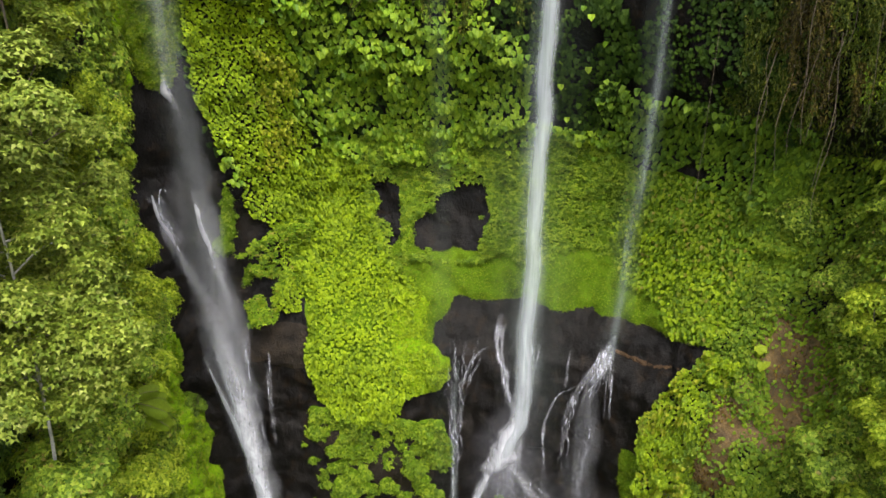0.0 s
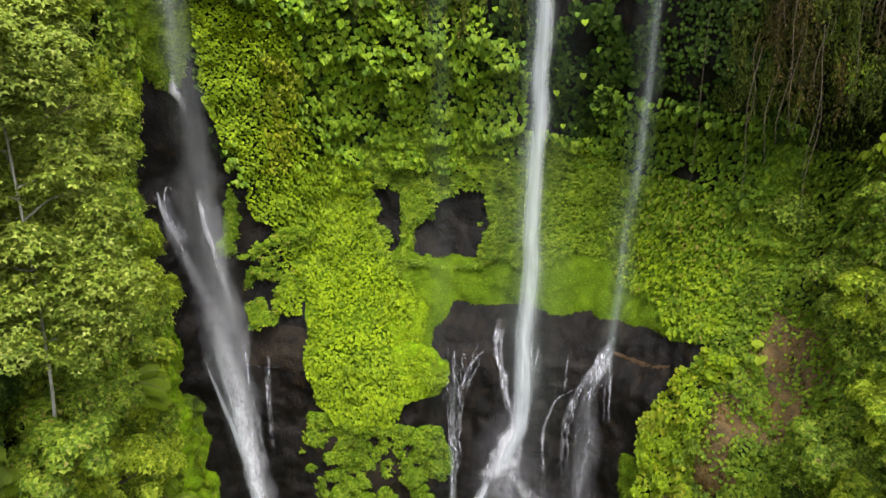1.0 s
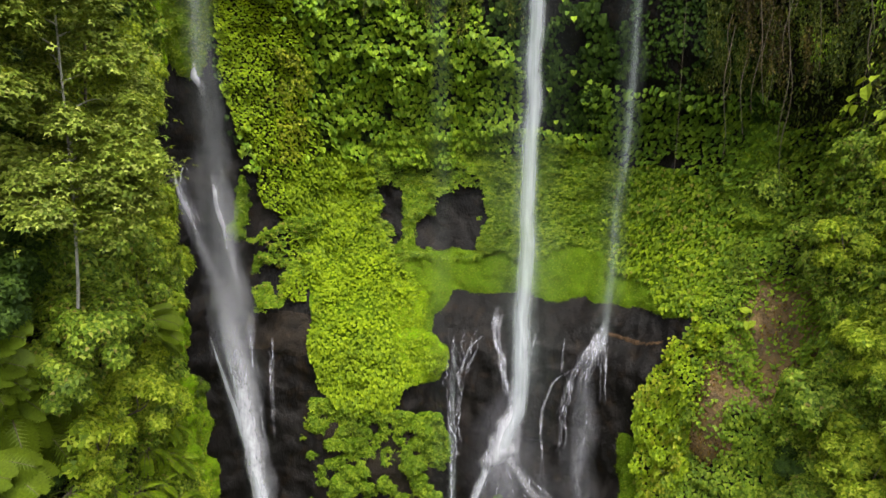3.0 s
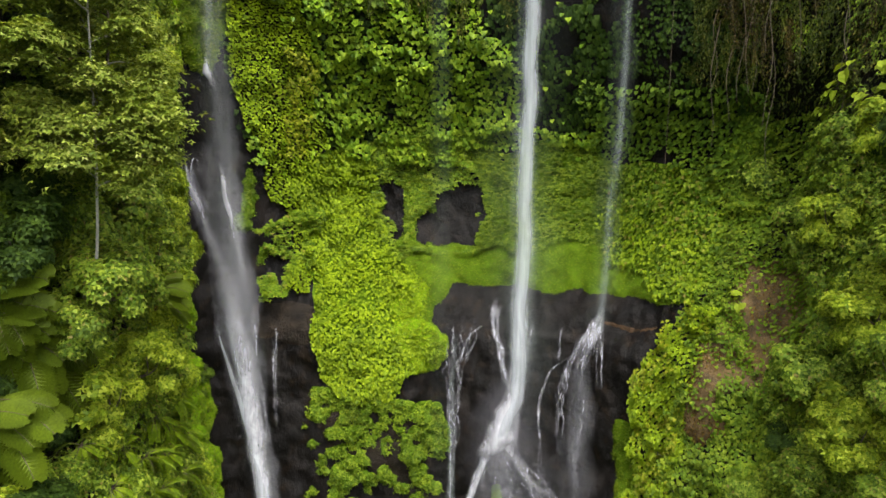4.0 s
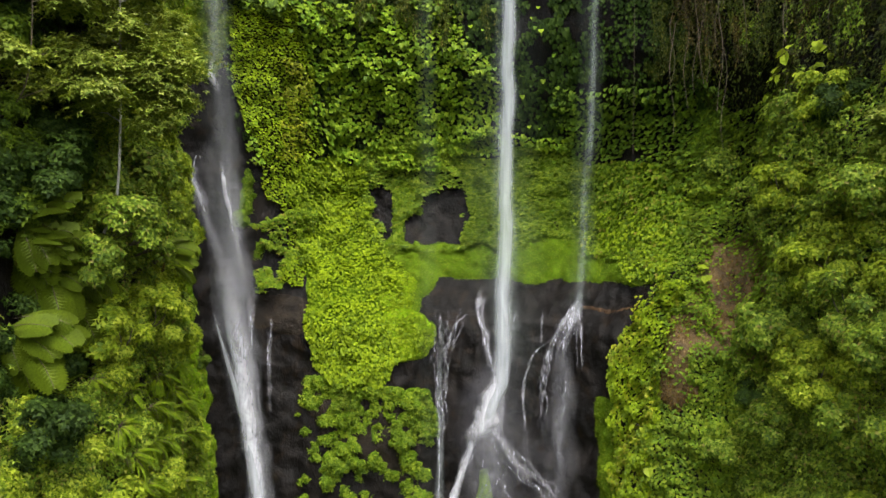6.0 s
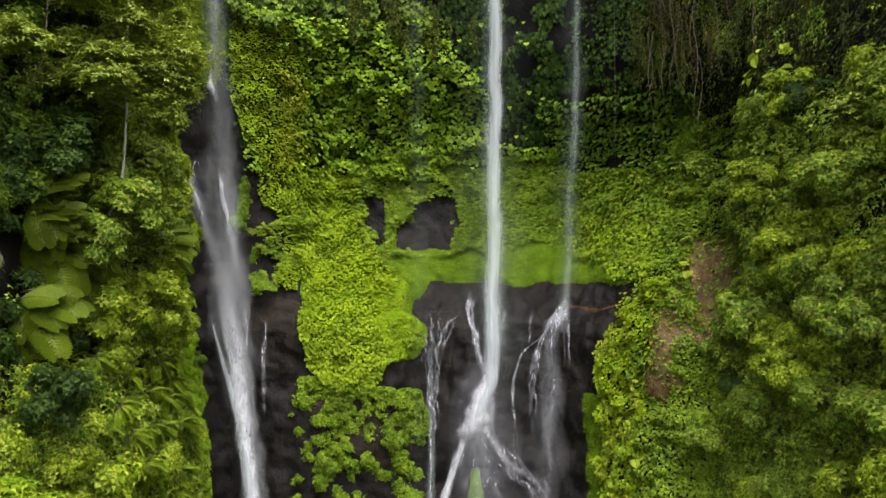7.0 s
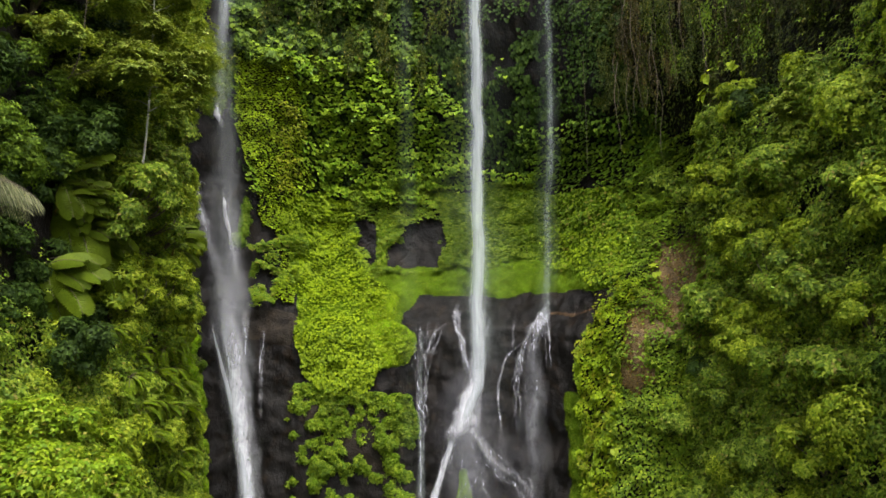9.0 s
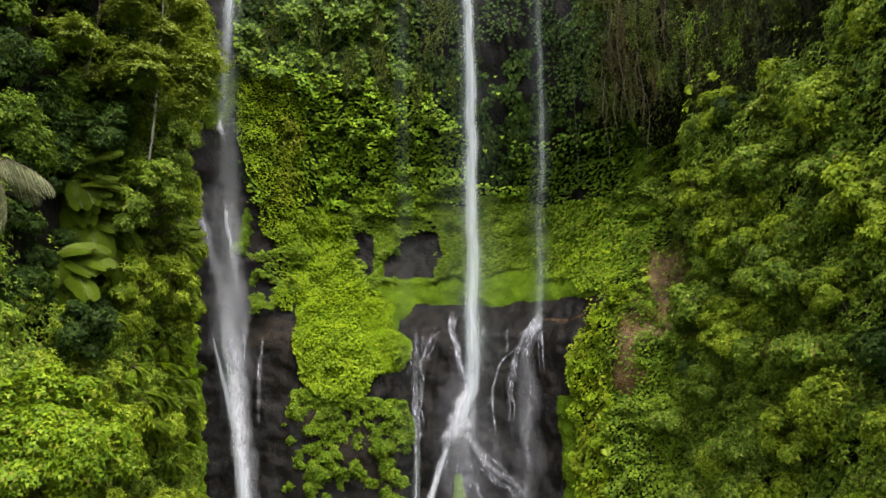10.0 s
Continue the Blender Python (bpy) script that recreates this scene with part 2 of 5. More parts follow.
def lattice(p):
    """Smooth value noise, -1 to 1, at points p."""
    i = np.floor(p).astype(int)
    f = p - i
    f = f * f * (3 - 2 * f)
    out = 0
    for dx in (0, 1):
        for dy in (0, 1):
            for dz in (0, 1):
                w = np.abs(1 - dx - f[..., 0]) * np.abs(1 - dy - f[..., 1]) * np.abs(1 - dz - f[..., 2])
                out = out + w * TABLE[(i[..., 0] + dx) % 32, (i[..., 1] + dy) % 32, (i[..., 2] + dz) % 32]
    return out * 2 - 1


def fbm(p, octaves=4):
    out, a = 0, 1.0
    for k in range(octaves):
        out = out + a * lattice(p * 2.03 ** k + 7.1 * k)
        a *= 0.5
    return out


def smooth_wall(s, z):
    x, y = np.interp(s, ARC, CUR[:, 0]), np.interp(s, ARC, CUR[:, 1])
    rear = step(y, 36, 40)
    east = step(x, 11, 17)
    west = 1 - step(x, -18, -8.5)
    r = (1 - west) * (1 - east) * rear * np.interp(z, MID_Z, MID_R) + east * rear * np.interp(z, EDGE_Z, EDGE_R)
    r = r + west * rear * np.interp(z, [-5, 10, 28, 44, 52, 80], [-4, -2, 0, 1.2, 0.6, 0.6]) + (1 - rear) * (z - 28) * 0.09
    nx, ny = np.interp(s, ARC, NRM[:, 0]), np.interp(s, ARC, NRM[:, 1])
    return np.stack([x - r * nx, y - r * ny, z + 0 * s], -1), np.stack([nx, ny, 0 * nx], -1)


def wall(s, z):
    """A place on the rock, s metres along the gorge's side and z high."""
    s, z = np.broadcast_arrays(np.asarray(s, float), np.asarray(z, float))
    top = np.interp(np.interp(s, ARC, CUR[:, 1]), RIM_Y, RIM_Z)
    over = np.maximum(z - top, 0)
    p, n = smooth_wall(s, z - over)
    p = p - n * (over * 1.6)[..., None] + np.array((0, 0, 0.12)) * over[..., None]
    bulge = 0.45 * fbm(p * 0.16, 3)
    # fine relief: upright ribs and flat joints in the rock
    ribs = 0.3 * np.abs(fbm(p * np.array((0.55, 0.55, 0.14)) + 3, 3)) + 0.10 * fbm(p * np.array((1.3, 1.3, 0.8)), 3)
    joints = 0.05 * np.tanh(4 * lattice(p * np.array((0.5, 0.5, 0.7)) + 11))
    # broken blocks and short ledges across the wet face
    blocks = 0.09 * np.tanh(4 * lattice(p * np.array((0.5, 0.5, 0.6)) + 17)) + 0.05 * np.tanh(6 * lattice(p * np.array((1.2, 1.2, 1.6)) + 29))
    beds = blocks * step(p[..., 1], 34, 40)
    return p + n * (bulge + ribs + joints - beds)[..., None]


def wall_frame(s, z):
    """Places and outward normals."""
    e = 0.6
    p = wall(s, z)
    a = smooth_wall(s + e, z)[0] - smooth_wall(s - e, z)[0]
    b = smooth_wall(s, z + e)[0] - smooth_wall(s, z - e)[0]
    n = np.cross(b, a)
    n /= np.linalg.norm(n, axis=-1)[..., None]
    out = smooth_wall(s, z)[1]
    n *= np.sign((n * out).sum(-1))[..., None]
    return p, n


def inside(poly, s, z, rough=0.5, scale=0.45):
    """Which points lie in an outline, whose edge is ragged."""
    q = np.stack([s * scale, z * scale, 0 * s], -1)
    s, z = s + rough * fbm(q, 3), z + rough * fbm(q + 13, 3)
    hit = np.zeros(np.shape(s), bool)
    for (a, b), (c, d) in zip(poly, poly[1:] + poly[:1]):
        if b != d:
            hit ^= ((b > z) != (d > z)) & (s < (c - a) * (z - b) / (d - b) + a)
    return hit


# ---- meshes ----


def mesh_of(name, verts, faces, mat, smooth=False):
    """A mesh from arrays; faces all with the same number of corners."""
    verts, faces = np.asarray(verts, np.float32), np.asarray(faces, np.int32)
    me = bpy.data.meshes.new(name)
    k = faces.shape[1]
    me.vertices.add(len(verts))
    me.vertices.foreach_set("co", verts.ravel())
    me.loops.add(faces.size)
    me.loops.foreach_set("vertex_index", faces.ravel())
    me.polygons.add(len(faces))
    me.polygons.foreach_set("loop_start", np.arange(0, faces.size, k, dtype=np.int32))
    me.polygons.foreach_set("use_smooth", np.full(len(faces), smooth))
    me.update(calc_edges=True)
    me.materials.append(mat)
    return me


def part(name, verts, faces, mat, parent, label="", smooth=True):
    ob = new(name, mesh_of(name, verts, faces, mat, smooth))
    ob.parent = parent
    if label:
        ob["label"] = label
    return ob


def joined(pieces):
    """Several (verts, faces) as one."""
    vs, fs, n = [], [], 0
    for v, f in pieces:
        vs.append(np.asarray(v, float)), fs.append(np.asarray(f, int) + n)
        n += len(v)
    return np.vstack(vs), np.vstack(fs)


def tube(points, radii, sides=6):
    p = np.asarray(points, float)
    r = np.broadcast_to(radii, len(p))
    t = np.gradient(p, axis=0)
    t /= np.linalg.norm(t, axis=1)[:, None] + 1e-9
    ref = np.where(np.abs(t[:, 2:3]) > 0.8, [[1.0, 0, 0]], [[0, 0, 1.0]])
    a = np.cross(t, ref)
    a /= np.linalg.norm(a, axis=1)[:, None]
    b = np.cross(t, a)
    ang = np.linspace(0, 2 * np.pi, sides, endpoint=False)
    v = p[:, None] + r[:, None, None] * (np.cos(ang)[None, :, None] * a[:, None] + np.sin(ang)[None, :, None] * b[:, None])
    i, j = np.meshgrid(np.arange(len(p) - 1), np.arange(sides), indexing="ij")
    k = (j + 1) % sides
    f = np.stack([i * sides + j, i * sides + k, (i + 1) * sides + k, (i + 1) * sides + j], -1).reshape(-1, 4)
    return v.reshape(-1, 3), f


def bent(points, n=12):
    return spline(np.asarray(points, float), n)


# leaf blades, 1 long, lying in x-y with the tip along y, folded along the midrib
HEART = (np.array([(0, 0.06, -0.03), (0.42, 0.08, 0.05), (0.4, 0.58, 0.03), (0, 1, -0.16), (-0.4, 0.58, 0.03), (-0.42, 0.08, 0.05)]),
         np.array([(0, 1, 2), (0, 2, 3), (0, 3, 4), (0, 4, 5)]))
LANCE = (np.array([(0, 0, 0), (0.2, 0.42, 0.06), (0, 1, -0.14), (-0.2, 0.42, 0.06)]), np.array([(0, 1, 2), (0, 2, 3)]))


def spray(n, width=0.2, droop=0.3, spread=2 * math.pi):
    """A whorl of n narrow leaflets on one stalk."""
    vs, fs = [np.zeros((1, 3))], []
    for i in range(n):
        a = spread * (i - (n - 1) / 2) / n
        c, s_ = math.cos(a), math.sin(a)
        leaf = np.array([(width, 0.45, 0.05), (0, 1, -droop), (-width, 0.45, 0.05)])
        vs.append(np.stack([leaf[:, 0] * c + leaf[:, 1] * s_, leaf[:, 1] * c - leaf[:, 0] * s_, leaf[:, 2]], 1))
        fs += [(0, 1 + 3 * i, 2 + 3 * i), (0, 2 + 3 * i, 3 + 3 * i)]
    return np.vstack(vs), np.array(fs)


TRIPLE = spray(3, 0.32, 0.22, 4.2)
FOUR = (np.array([p for a in (-2.0, -0.75, 0.7, 1.9) for p in ((-0.3 * math.cos(a) + 0.28 * math.sin(a), 0.28 * math.cos(a) + 0.3 * math.sin(a), 0.03),
        (0.3 * math.cos(a) + 0.28 * math.sin(a), 0.28 * math.cos(a) - 0.3 * math.sin(a), 0.03), (math.sin(a), math.cos(a), -0.22))]), np.arange(12).reshape(4, 3))


def unit(v):
    return v / (np.linalg.norm(v, axis=-1)[..., None] + 1e-9)


def blades(rng, places, normals, size, shape, lift=0.5, hang=1.0, loose=0.35, stray_tip=None):
    """Leaves at places: they face between the surface's normal and the sky, tips hanging."""
    stray_tip = 0.5 + 0.6 * loose if stray_tip is None else stray_tip
    n = len(places)
    up = np.array((0, 0, 1.0))
    b = unit(normals + lift * up + loose * rng.normal(size=(n, 3)))
    t = -hang * up + 0.25 * normals + stray_tip * rng.normal(size=(n, 3))
    t = unit(t - (t * b).sum(1)[:, None] * b)
    side = np.cross(t, b)
    size = np.broadcast_to(size, n) * rng.uniform(0.65, 1.25, n)
    sv, sf = shape
    v = places[:, None] + size[:, None, None] * (sv[None, :, 0, None] * side[:, None] + sv[None, :, 1, None] * t[:, None] + sv[None, :, 2, None] * b[:, None])
    f = sf[None] + (np.arange(n) * len(sv))[:, None, None]
    return v.reshape(-1, 3), f.reshape(-1, 3)


def scatter(rng, count, s0, s1, z0, z1):
    return rng.uniform(s0, s1, count), rng.uniform(z0, z1, count)


# ---- outlines on the wall: metres along it, height ----
TONGUE = [(115.3, 42.6), (118.2, 44.4), (122.8, 42.8), (123.9, 36.9), (125.3, 34.0), (126.6, 32.3), (126.5, 30.1), (128.4, 27.7), (127.6, 25.7),
          (125.9, 24.8), (124.7, 22.9), (120.3, 23.3), (118.4, 25.0), (117.9, 29.1), (116.0, 35.0), (115.2, 39.7)]
LIMEWEST = [(110.9, 58), (115.7, 57.4), (117.4, 52.5), (115.9, 47.7), (117.5, 45.5), (115.6, 42.2), (115.5, 37.1), (116.6, 33), (116.6, 31.2), (115.0, 31.8), (115.2, 35), (114.4, 39), (113.0, 43), (111.5, 49.3)]
NICHE = [(123.4, 41.0), (125.0, 41.0), (125.5, 39.6), (125.7, 38.2), (126.2, 35.6), (125.0, 35.4), (124.5, 37.2), (123.5, 39.0)]
HOLLOW = [(126.1, 37.2), (127.0, 38.4), (127.8, 39.4), (128.8, 40.0), (130.0, 40.8), (131.9, 40.6), (132.3, 38.6), (131.9, 36.8), (131.6, 35.4), (128.8, 35.0), (126.6, 35.2), (126.2, 36.4)]
SHELF = [(124.5, 35.6), (125.8, 36.4), (127.4, 35.2), (129.2, 35.9), (131.4, 35.6), (140.9, 35.8), (146.0, 34), (148, 32.7), (146, 32.4), (141.4, 32.3), (134.9, 32.3), (129.5, 32.5), (128.1, 30.9), (127.6, 29.2), (129.3, 28), (128.4, 25.8), (127.2, 26), (126, 31)]
LIMEEAST = [(140.2, 43.0), (146.6, 43.2), (149.8, 39.0), (150.2, 35.2), (148.6, 32.4), (146.5, 33), (140.9, 34.8)]
EASTBUSH = [(149.0, 32.4), (151.4, 32.0), (150.4, 28.0), (149.8, 22), (149.4, 12), (146.6, 12), (146.0, 20), (145.5, 26.2), (147.2, 29.2)]
BARE = [(153.0, 36.2), (156.2, 35.6), (156.8, 31.2), (155.2, 28.8), (153.4, 30.2)]
SCAR = [(152.4, 36.4), (158.4, 36.2), (159.2, 30.4), (156.4, 28.2), (152.4, 29)]
FLANK = [(149.8, 31), (153, 33), (156.5, 35), (157, 26), (156, 14), (149.2, 14), (149.6, 22)]
BARELOW = [(149.5, 29.9), (151.6, 29.6), (152.3, 24.4), (150.8, 22.4), (149.9, 24.5)]
LOWMOSS = [(117.4, 24.2), (120.3, 23.6), (125.2, 23.2), (129.2, 21.9), (129.5, 10), (117.5, 10)]
FALLBACK = [(131.5, 45), (140.5, 44.5), (141.4, 35.2), (131.3, 35.2), (130.4, 36.2), (132.2, 37.2), (131.0, 38.4), (132.6, 39.6), (131.2, 41.2)]
DARKEAST = [(139, 50.5), (152, 49.5), (157, 44), (154, 37.5), (149, 41.5), (145.5, 43.2), (139, 43.4)]
FERNBAY = [(75, 29), (84, 28.5), (88, 31), (88.5, 36), (85, 39), (75, 39)]
DARKBANK = [(70, 36), (84, 36), (88, 44), (92, 64), (70, 64)]
MOSSRIM = [(97.3, 30), (98.6, 34.6), (102, 36), (107, 36), (107.2, 29), (108.2, 24), (108.8, 18), (109, 13), (104, 12), (101.5, 16), (98.2, 19), (97.3, 24)]
DIM = [(129.5, 60), (131.6, 55.5), (134.3, 52.5), (134.6, 46.5), (146, 46.5), (146, 60)]
CURTAIN = [(142.5, 77), (142.5, 50.5), (145, 49.5), (150, 48), (156, 46.5), (160, 46.5), (166, 46), (174, 47), (181, 50), (181, 75)]

# ---- the cliff and the ground ----
lines_s = np.unique(np.round(np.concatenate([np.arange(0, 104, 0.9), np.arange(104, 150, 0.21), np.arange(150, LENGTH, 0.8), [LENGTH]]), 3))
lines_z = np.unique(np.round(np.concatenate([np.arange(-3, 11, 1.0), np.arange(11, 45, 0.21), np.arange(45, RIM + 0.1, 0.6)]), 3))
grid = wall(lines_s[:, None], lines_z[None, :])
outer = grid[:, -1:, :] - smooth_wall(lines_s, RIM + 0 * lines_s)[1][:, None, :] * np.array([1.5, 5, 20, 80, 300])[None, :, None]
outer[..., 2] += np.array([0.8, 1.5, 3, 8, 20])
grid = np.concatenate([grid, outer], 1)
ni, nj = grid.shape[:2]
ii, jj = np.meshgrid(np.arange(ni - 1), np.arange(nj - 1), indexing="ij")
quads = np.stack([ii * nj + jj, ii * nj + jj + 1, (ii + 1) * nj + jj + 1, (ii + 1) * nj + jj], -1).reshape(-1, 4)[:, ::-1]
row_z = np.append(lines_z, np.full(5, 999.0))
brow = np.interp(np.interp(lines_s, ARC, CUR[:, 1]), RIM_Y, RIM_Z)
above = (row_z[None, :-1] > brow[:-1, None] - 0.5).reshape(-1)


def trimmed(faces):
    used, f = np.unique(faces, return_inverse=True)
    return grid.reshape(-1, 3)[used], f.reshape(-1, 4)


tagged(new("plateau", mesh_of("plateau", *trimmed(quads[above]), FLOOR, True)), "overgrown land above the cliff rim", "ground", kind="structure")
cliff = new("cliff", mesh_of("cliff", *trimmed(quads[~above]), ROCK, True))
tagged(cliff, "dark wet basalt cliff curving round the gorge", "cliff", kind="structure")

gx = np.array([-2500, -900, -300, -120, *np.arange(-60, 61, 4.0), 120, 300, 900, 2500])
gg = np.stack(np.meshgrid(gx, gx, indexing="ij"), -1)
gz = 0.35 * fbm(np.concatenate([gg * 0.12, 0 * gg[..., :1]], -1), 3)
ground_v = np.concatenate([gg, gz[..., None]], -1).reshape(-1, 3)
k = len(gx)
ii, jj = np.meshgrid(np.arange(k - 1), np.arange(k - 1), indexing="ij")
ground_f = np.stack([ii * k + jj, (ii + 1) * k + jj, (ii + 1) * k + jj + 1, ii * k + jj + 1], -1).reshape(-1, 4)
tagged(new("ground", mesh_of("ground", ground_v, ground_f, FLOOR, True)), "dark overgrown earth on the gorge floor", "ground", kind="structure")


def blanket(name, polys, s0, s1, z0, z1, thick, mat, label, category, grain=0.2, keep=None, lumps=0.5, rough=0.4, fade=3, fuzz=0, fuzz_size=0.2, fuzz_mat=None):
    """A soft sheet of moss or earth on the rock, thinning out to ragged edges."""
    s, z = np.meshgrid(np.arange(s0, s1, grain), np.arange(z0, z1, grain), indexing="ij")
    mask = np.zeros(s.shape, bool)
    for poly in polys:
        mask |= inside(poly, s, z, rough)
    if keep is not None:
        mask &= keep(s, z)
    soft = mask.astype(float)
    for _ in range(fade):
        q = np.pad(soft, 1, mode="edge")
        soft = (q[1:-1, 1:-1] * 2 + q[:-2, 1:-1] + q[2:, 1:-1] + q[1:-1, :-2] + q[1:-1, 2:]) / 6
    p, n = wall_frame(s, z)
    h = np.sqrt(np.clip((soft - 0.25) / 0.75, 0, 1)) * thick * (1 + lumps * fbm(p * 0.9, 4)) - 0.06
    v = p + n * h[..., None]
    ni, nj = s.shape
    ii, jj = np.meshgrid(np.arange(ni - 1), np.arange(nj - 1), indexing="ij")
    f = np.stack([ii * nj + jj, ii * nj + jj + 1, (ii + 1) * nj + jj + 1, (ii + 1) * nj + jj], -1)
    on = (soft > 0.25)
    on = on[:-1, :-1] | on[1:, :-1] | on[:-1, 1:] | on[1:, 1:]
    f = f[on][:, ::-1]
    used, f = np.unique(f, return_inverse=True)
    v, f = v.reshape(-1, 3)[used], f.reshape(-1, 4)
    ob = tagged(new(name, mesh_of(name, v, f, mat, True)), label, category, kind="stuff")
    if fuzz:
        rng = np.random.RandomState(len(f))
        pick = rng.randint(0, len(f), int(fuzz * len(f) * grain * grain * 1.3))
        q = v[f[pick]]
        a, c = rng.uniform(0, 1, (2, len(pick), 1))
        at = (q[:, 0] * (1 - a) + q[:, 1] * a) * (1 - c) + (q[:, 3] * (1 - a) + q[:, 2] * a) * c
        nn = unit(np.cross(q[:, 1] - q[:, 0], q[:, 3] - q[:, 0]))
        nn *= np.sign((nn * np.array((0, -1, 0.3))).sum(1))[:, None]
        bv, bf = blades(rng, at + nn * 0.03, nn, fuzz_size, TRIPLE, 0.5, 0.8, 0.4)
        part("moss_frond", bv, bf, fuzz_mat or LIME, ob, smooth=False)
    return ob


EDGE = [(124.6, 33.6), (126.6, 32.9), (127.9, 31.8), (127.4, 29.6), (129.4, 28.1), (128.5, 25.7), (126.4, 25.0), (125.2, 27), (124.6, 30)]
blanket("moss_shelf", [SHELF], 122, 150, 24, 37, 0.4, DARKMOSS, "smooth green wet moss on the ledge above the rock face", "moss", lumps=0.35, fuzz=60, fuzz_size=0.1, fuzz_mat=MOSSFROND)
# Added under the leaves; its dark colour stands for shade in their gaps.
blanket("moss_mat", [TONGUE], 114, 131, 21, 46, 0.15, DARKMOSS, "dark green fill added under the creeper carpet for shaded gaps", "moss")
blanket("moss_mat", [LIMEEAST], 138, 155, 31, 45, 0.15, DARKMOSS, "dark green fill added under the creeper carpet for shaded gaps", "moss")
blanket("moss_edge", [EDGE], 122, 131, 23, 35, 0.42, MOSS, "vivid lime moss at the rim of the creeper carpet", "moss", grain=0.14, lumps=0.5, fade=4, fuzz=110, fuzz_size=0.13)
blanket("moss_lumps", [LOWMOSS], 116, 131, 9, 25, 0.6, DARKMOSS, "lumpy green moss cushions on dark wet rock", "moss", grain=0.15, lumps=1.1, fade=2, rough=0.7, fuzz=34, fuzz_size=0.32, fuzz_mat=OLIVE,
        keep=lambda s, z: fbm(np.stack([s * 1.5, z * 1.2, 0 * s + 7], -1), 5) > np.interp(z, [10, 14, 18, 20.5, 22.0, 23.0], [0.4, 0.34, 0.2, -0.02, -0.4, -1.2]) - 0.4 * step(s, 124.5, 127.5))
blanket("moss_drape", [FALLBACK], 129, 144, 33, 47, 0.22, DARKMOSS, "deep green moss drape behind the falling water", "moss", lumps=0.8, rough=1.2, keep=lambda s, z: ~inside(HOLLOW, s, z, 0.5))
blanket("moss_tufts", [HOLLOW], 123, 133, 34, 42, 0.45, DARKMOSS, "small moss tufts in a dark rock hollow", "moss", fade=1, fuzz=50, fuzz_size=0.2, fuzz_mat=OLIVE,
        keep=lambda s, z: lattice(np.stack([s * 0.8, z * 0.9, 0 * s + 4], -1)) > 0.62)
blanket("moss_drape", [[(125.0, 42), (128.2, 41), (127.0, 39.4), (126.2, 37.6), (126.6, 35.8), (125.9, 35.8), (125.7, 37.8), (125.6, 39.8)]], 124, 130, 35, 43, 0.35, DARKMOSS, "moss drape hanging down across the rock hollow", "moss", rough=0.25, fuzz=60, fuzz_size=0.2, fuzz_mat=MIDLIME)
blanket("moss_patch", [[(133.9, 15.6), (134.5, 15.8), (135.0, 11), (133.3, 11)]], 132, 137, 9, 17, 0.15, DARKMOSS, "dark green moss between the parted streams", "moss")
blanket("moss_drape", [[(107.6, 58), (111.2, 58), (111.0, 52.6), (110.6, 50.8), (109.4, 50.4), (108.6, 52), (107.6, 53)]], 107, 112, 49, 59, 0.4, DARKMOSS, "deep green moss behind the top of the slanting fall", "moss", rough=0.6, fuzz=40, fuzz_size=0.2, fuzz_mat=MOSSFROND)
blanket("moss_strip", [[(144.3, 22.6), (145.6, 23.0), (146.8, 10), (145.0, 10)]], 143, 148, 9, 24, 0.3, DARKMOSS, "narrow strip of smooth green moss beside the wet face", "moss", fuzz=50, fuzz_size=0.1, fuzz_mat=MOSSFROND)
blanket("moss_edge", [[(112.3, 44), (113.1, 43), (113.5, 34), (112.9, 34)]], 110, 115, 32, 45, 0.5, DARKMOSS, "rounded moss cushions beside the slanting fall", "moss", rough=1.1, fuzz=40, fuzz_size=0.2, fuzz_mat=OLIVE,
        keep=lambda s, z: lattice(np.stack([s * 0.5, z * 0.55, 0 * s + 9], -1)) > 0.0)
blanket("moss_flank", [MOSSRIM, [(100, 20), (104.2, 21), (104.8, 8), (99, 8)], [(104.5, 58), (107, 57), (107, 50), (105, 49)]], 96, 111, 7, 60, 1.5, MOSS, "smooth lime-green moss along the buttress edge", "moss", lumps=0.5, fade=5, rough=0.9, fuzz=60, fuzz_size=0.14, fuzz_mat=MIDLIME)
blanket("rock_stain", [[(112.6, 31), (117.8, 30.2), (118, 27.6), (112.8, 28.2)]], 112, 119, 26, 32, 0.12, BROWNROCK, "brown weathered crust on the wet ledge", "rock")
blanket("rock_stain", [[(141.9, 30.4), (144.5, 30.1), (147.4, 30.8), (147.3, 30.5), (144.5, 29.75), (141.8, 30.1)]], 141, 148, 28.5, 32, 0.07, RUST, "rusty brown streak along the ledge", "rock", grain=0.1, rough=0.15, fade=1)
blanket("rock_stain", [[(118, 22.5), (127.6, 22.5), (128.4, 10), (118, 10)]], 117, 129, 9, 24, 0.16, BROWNROCK, "brown weathered crust between moss cushions", "rock",
        keep=lambda s, z: lattice(np.stack([s * 0.35, z * 0.3, 0 * s + 6], -1)) > -0.3)
blanket("earth_scar", [SCAR, BARELOW, [(151.4, 37), (159.6, 36.8), (160.2, 27.4), (151.4, 27.4)]], 147, 161, 18, 38, 0.3, SOIL, "bare brown earth scar with dry roots", "earth", grain=0.2, rough=1.0, lumps=0.5)

# ---- water ----


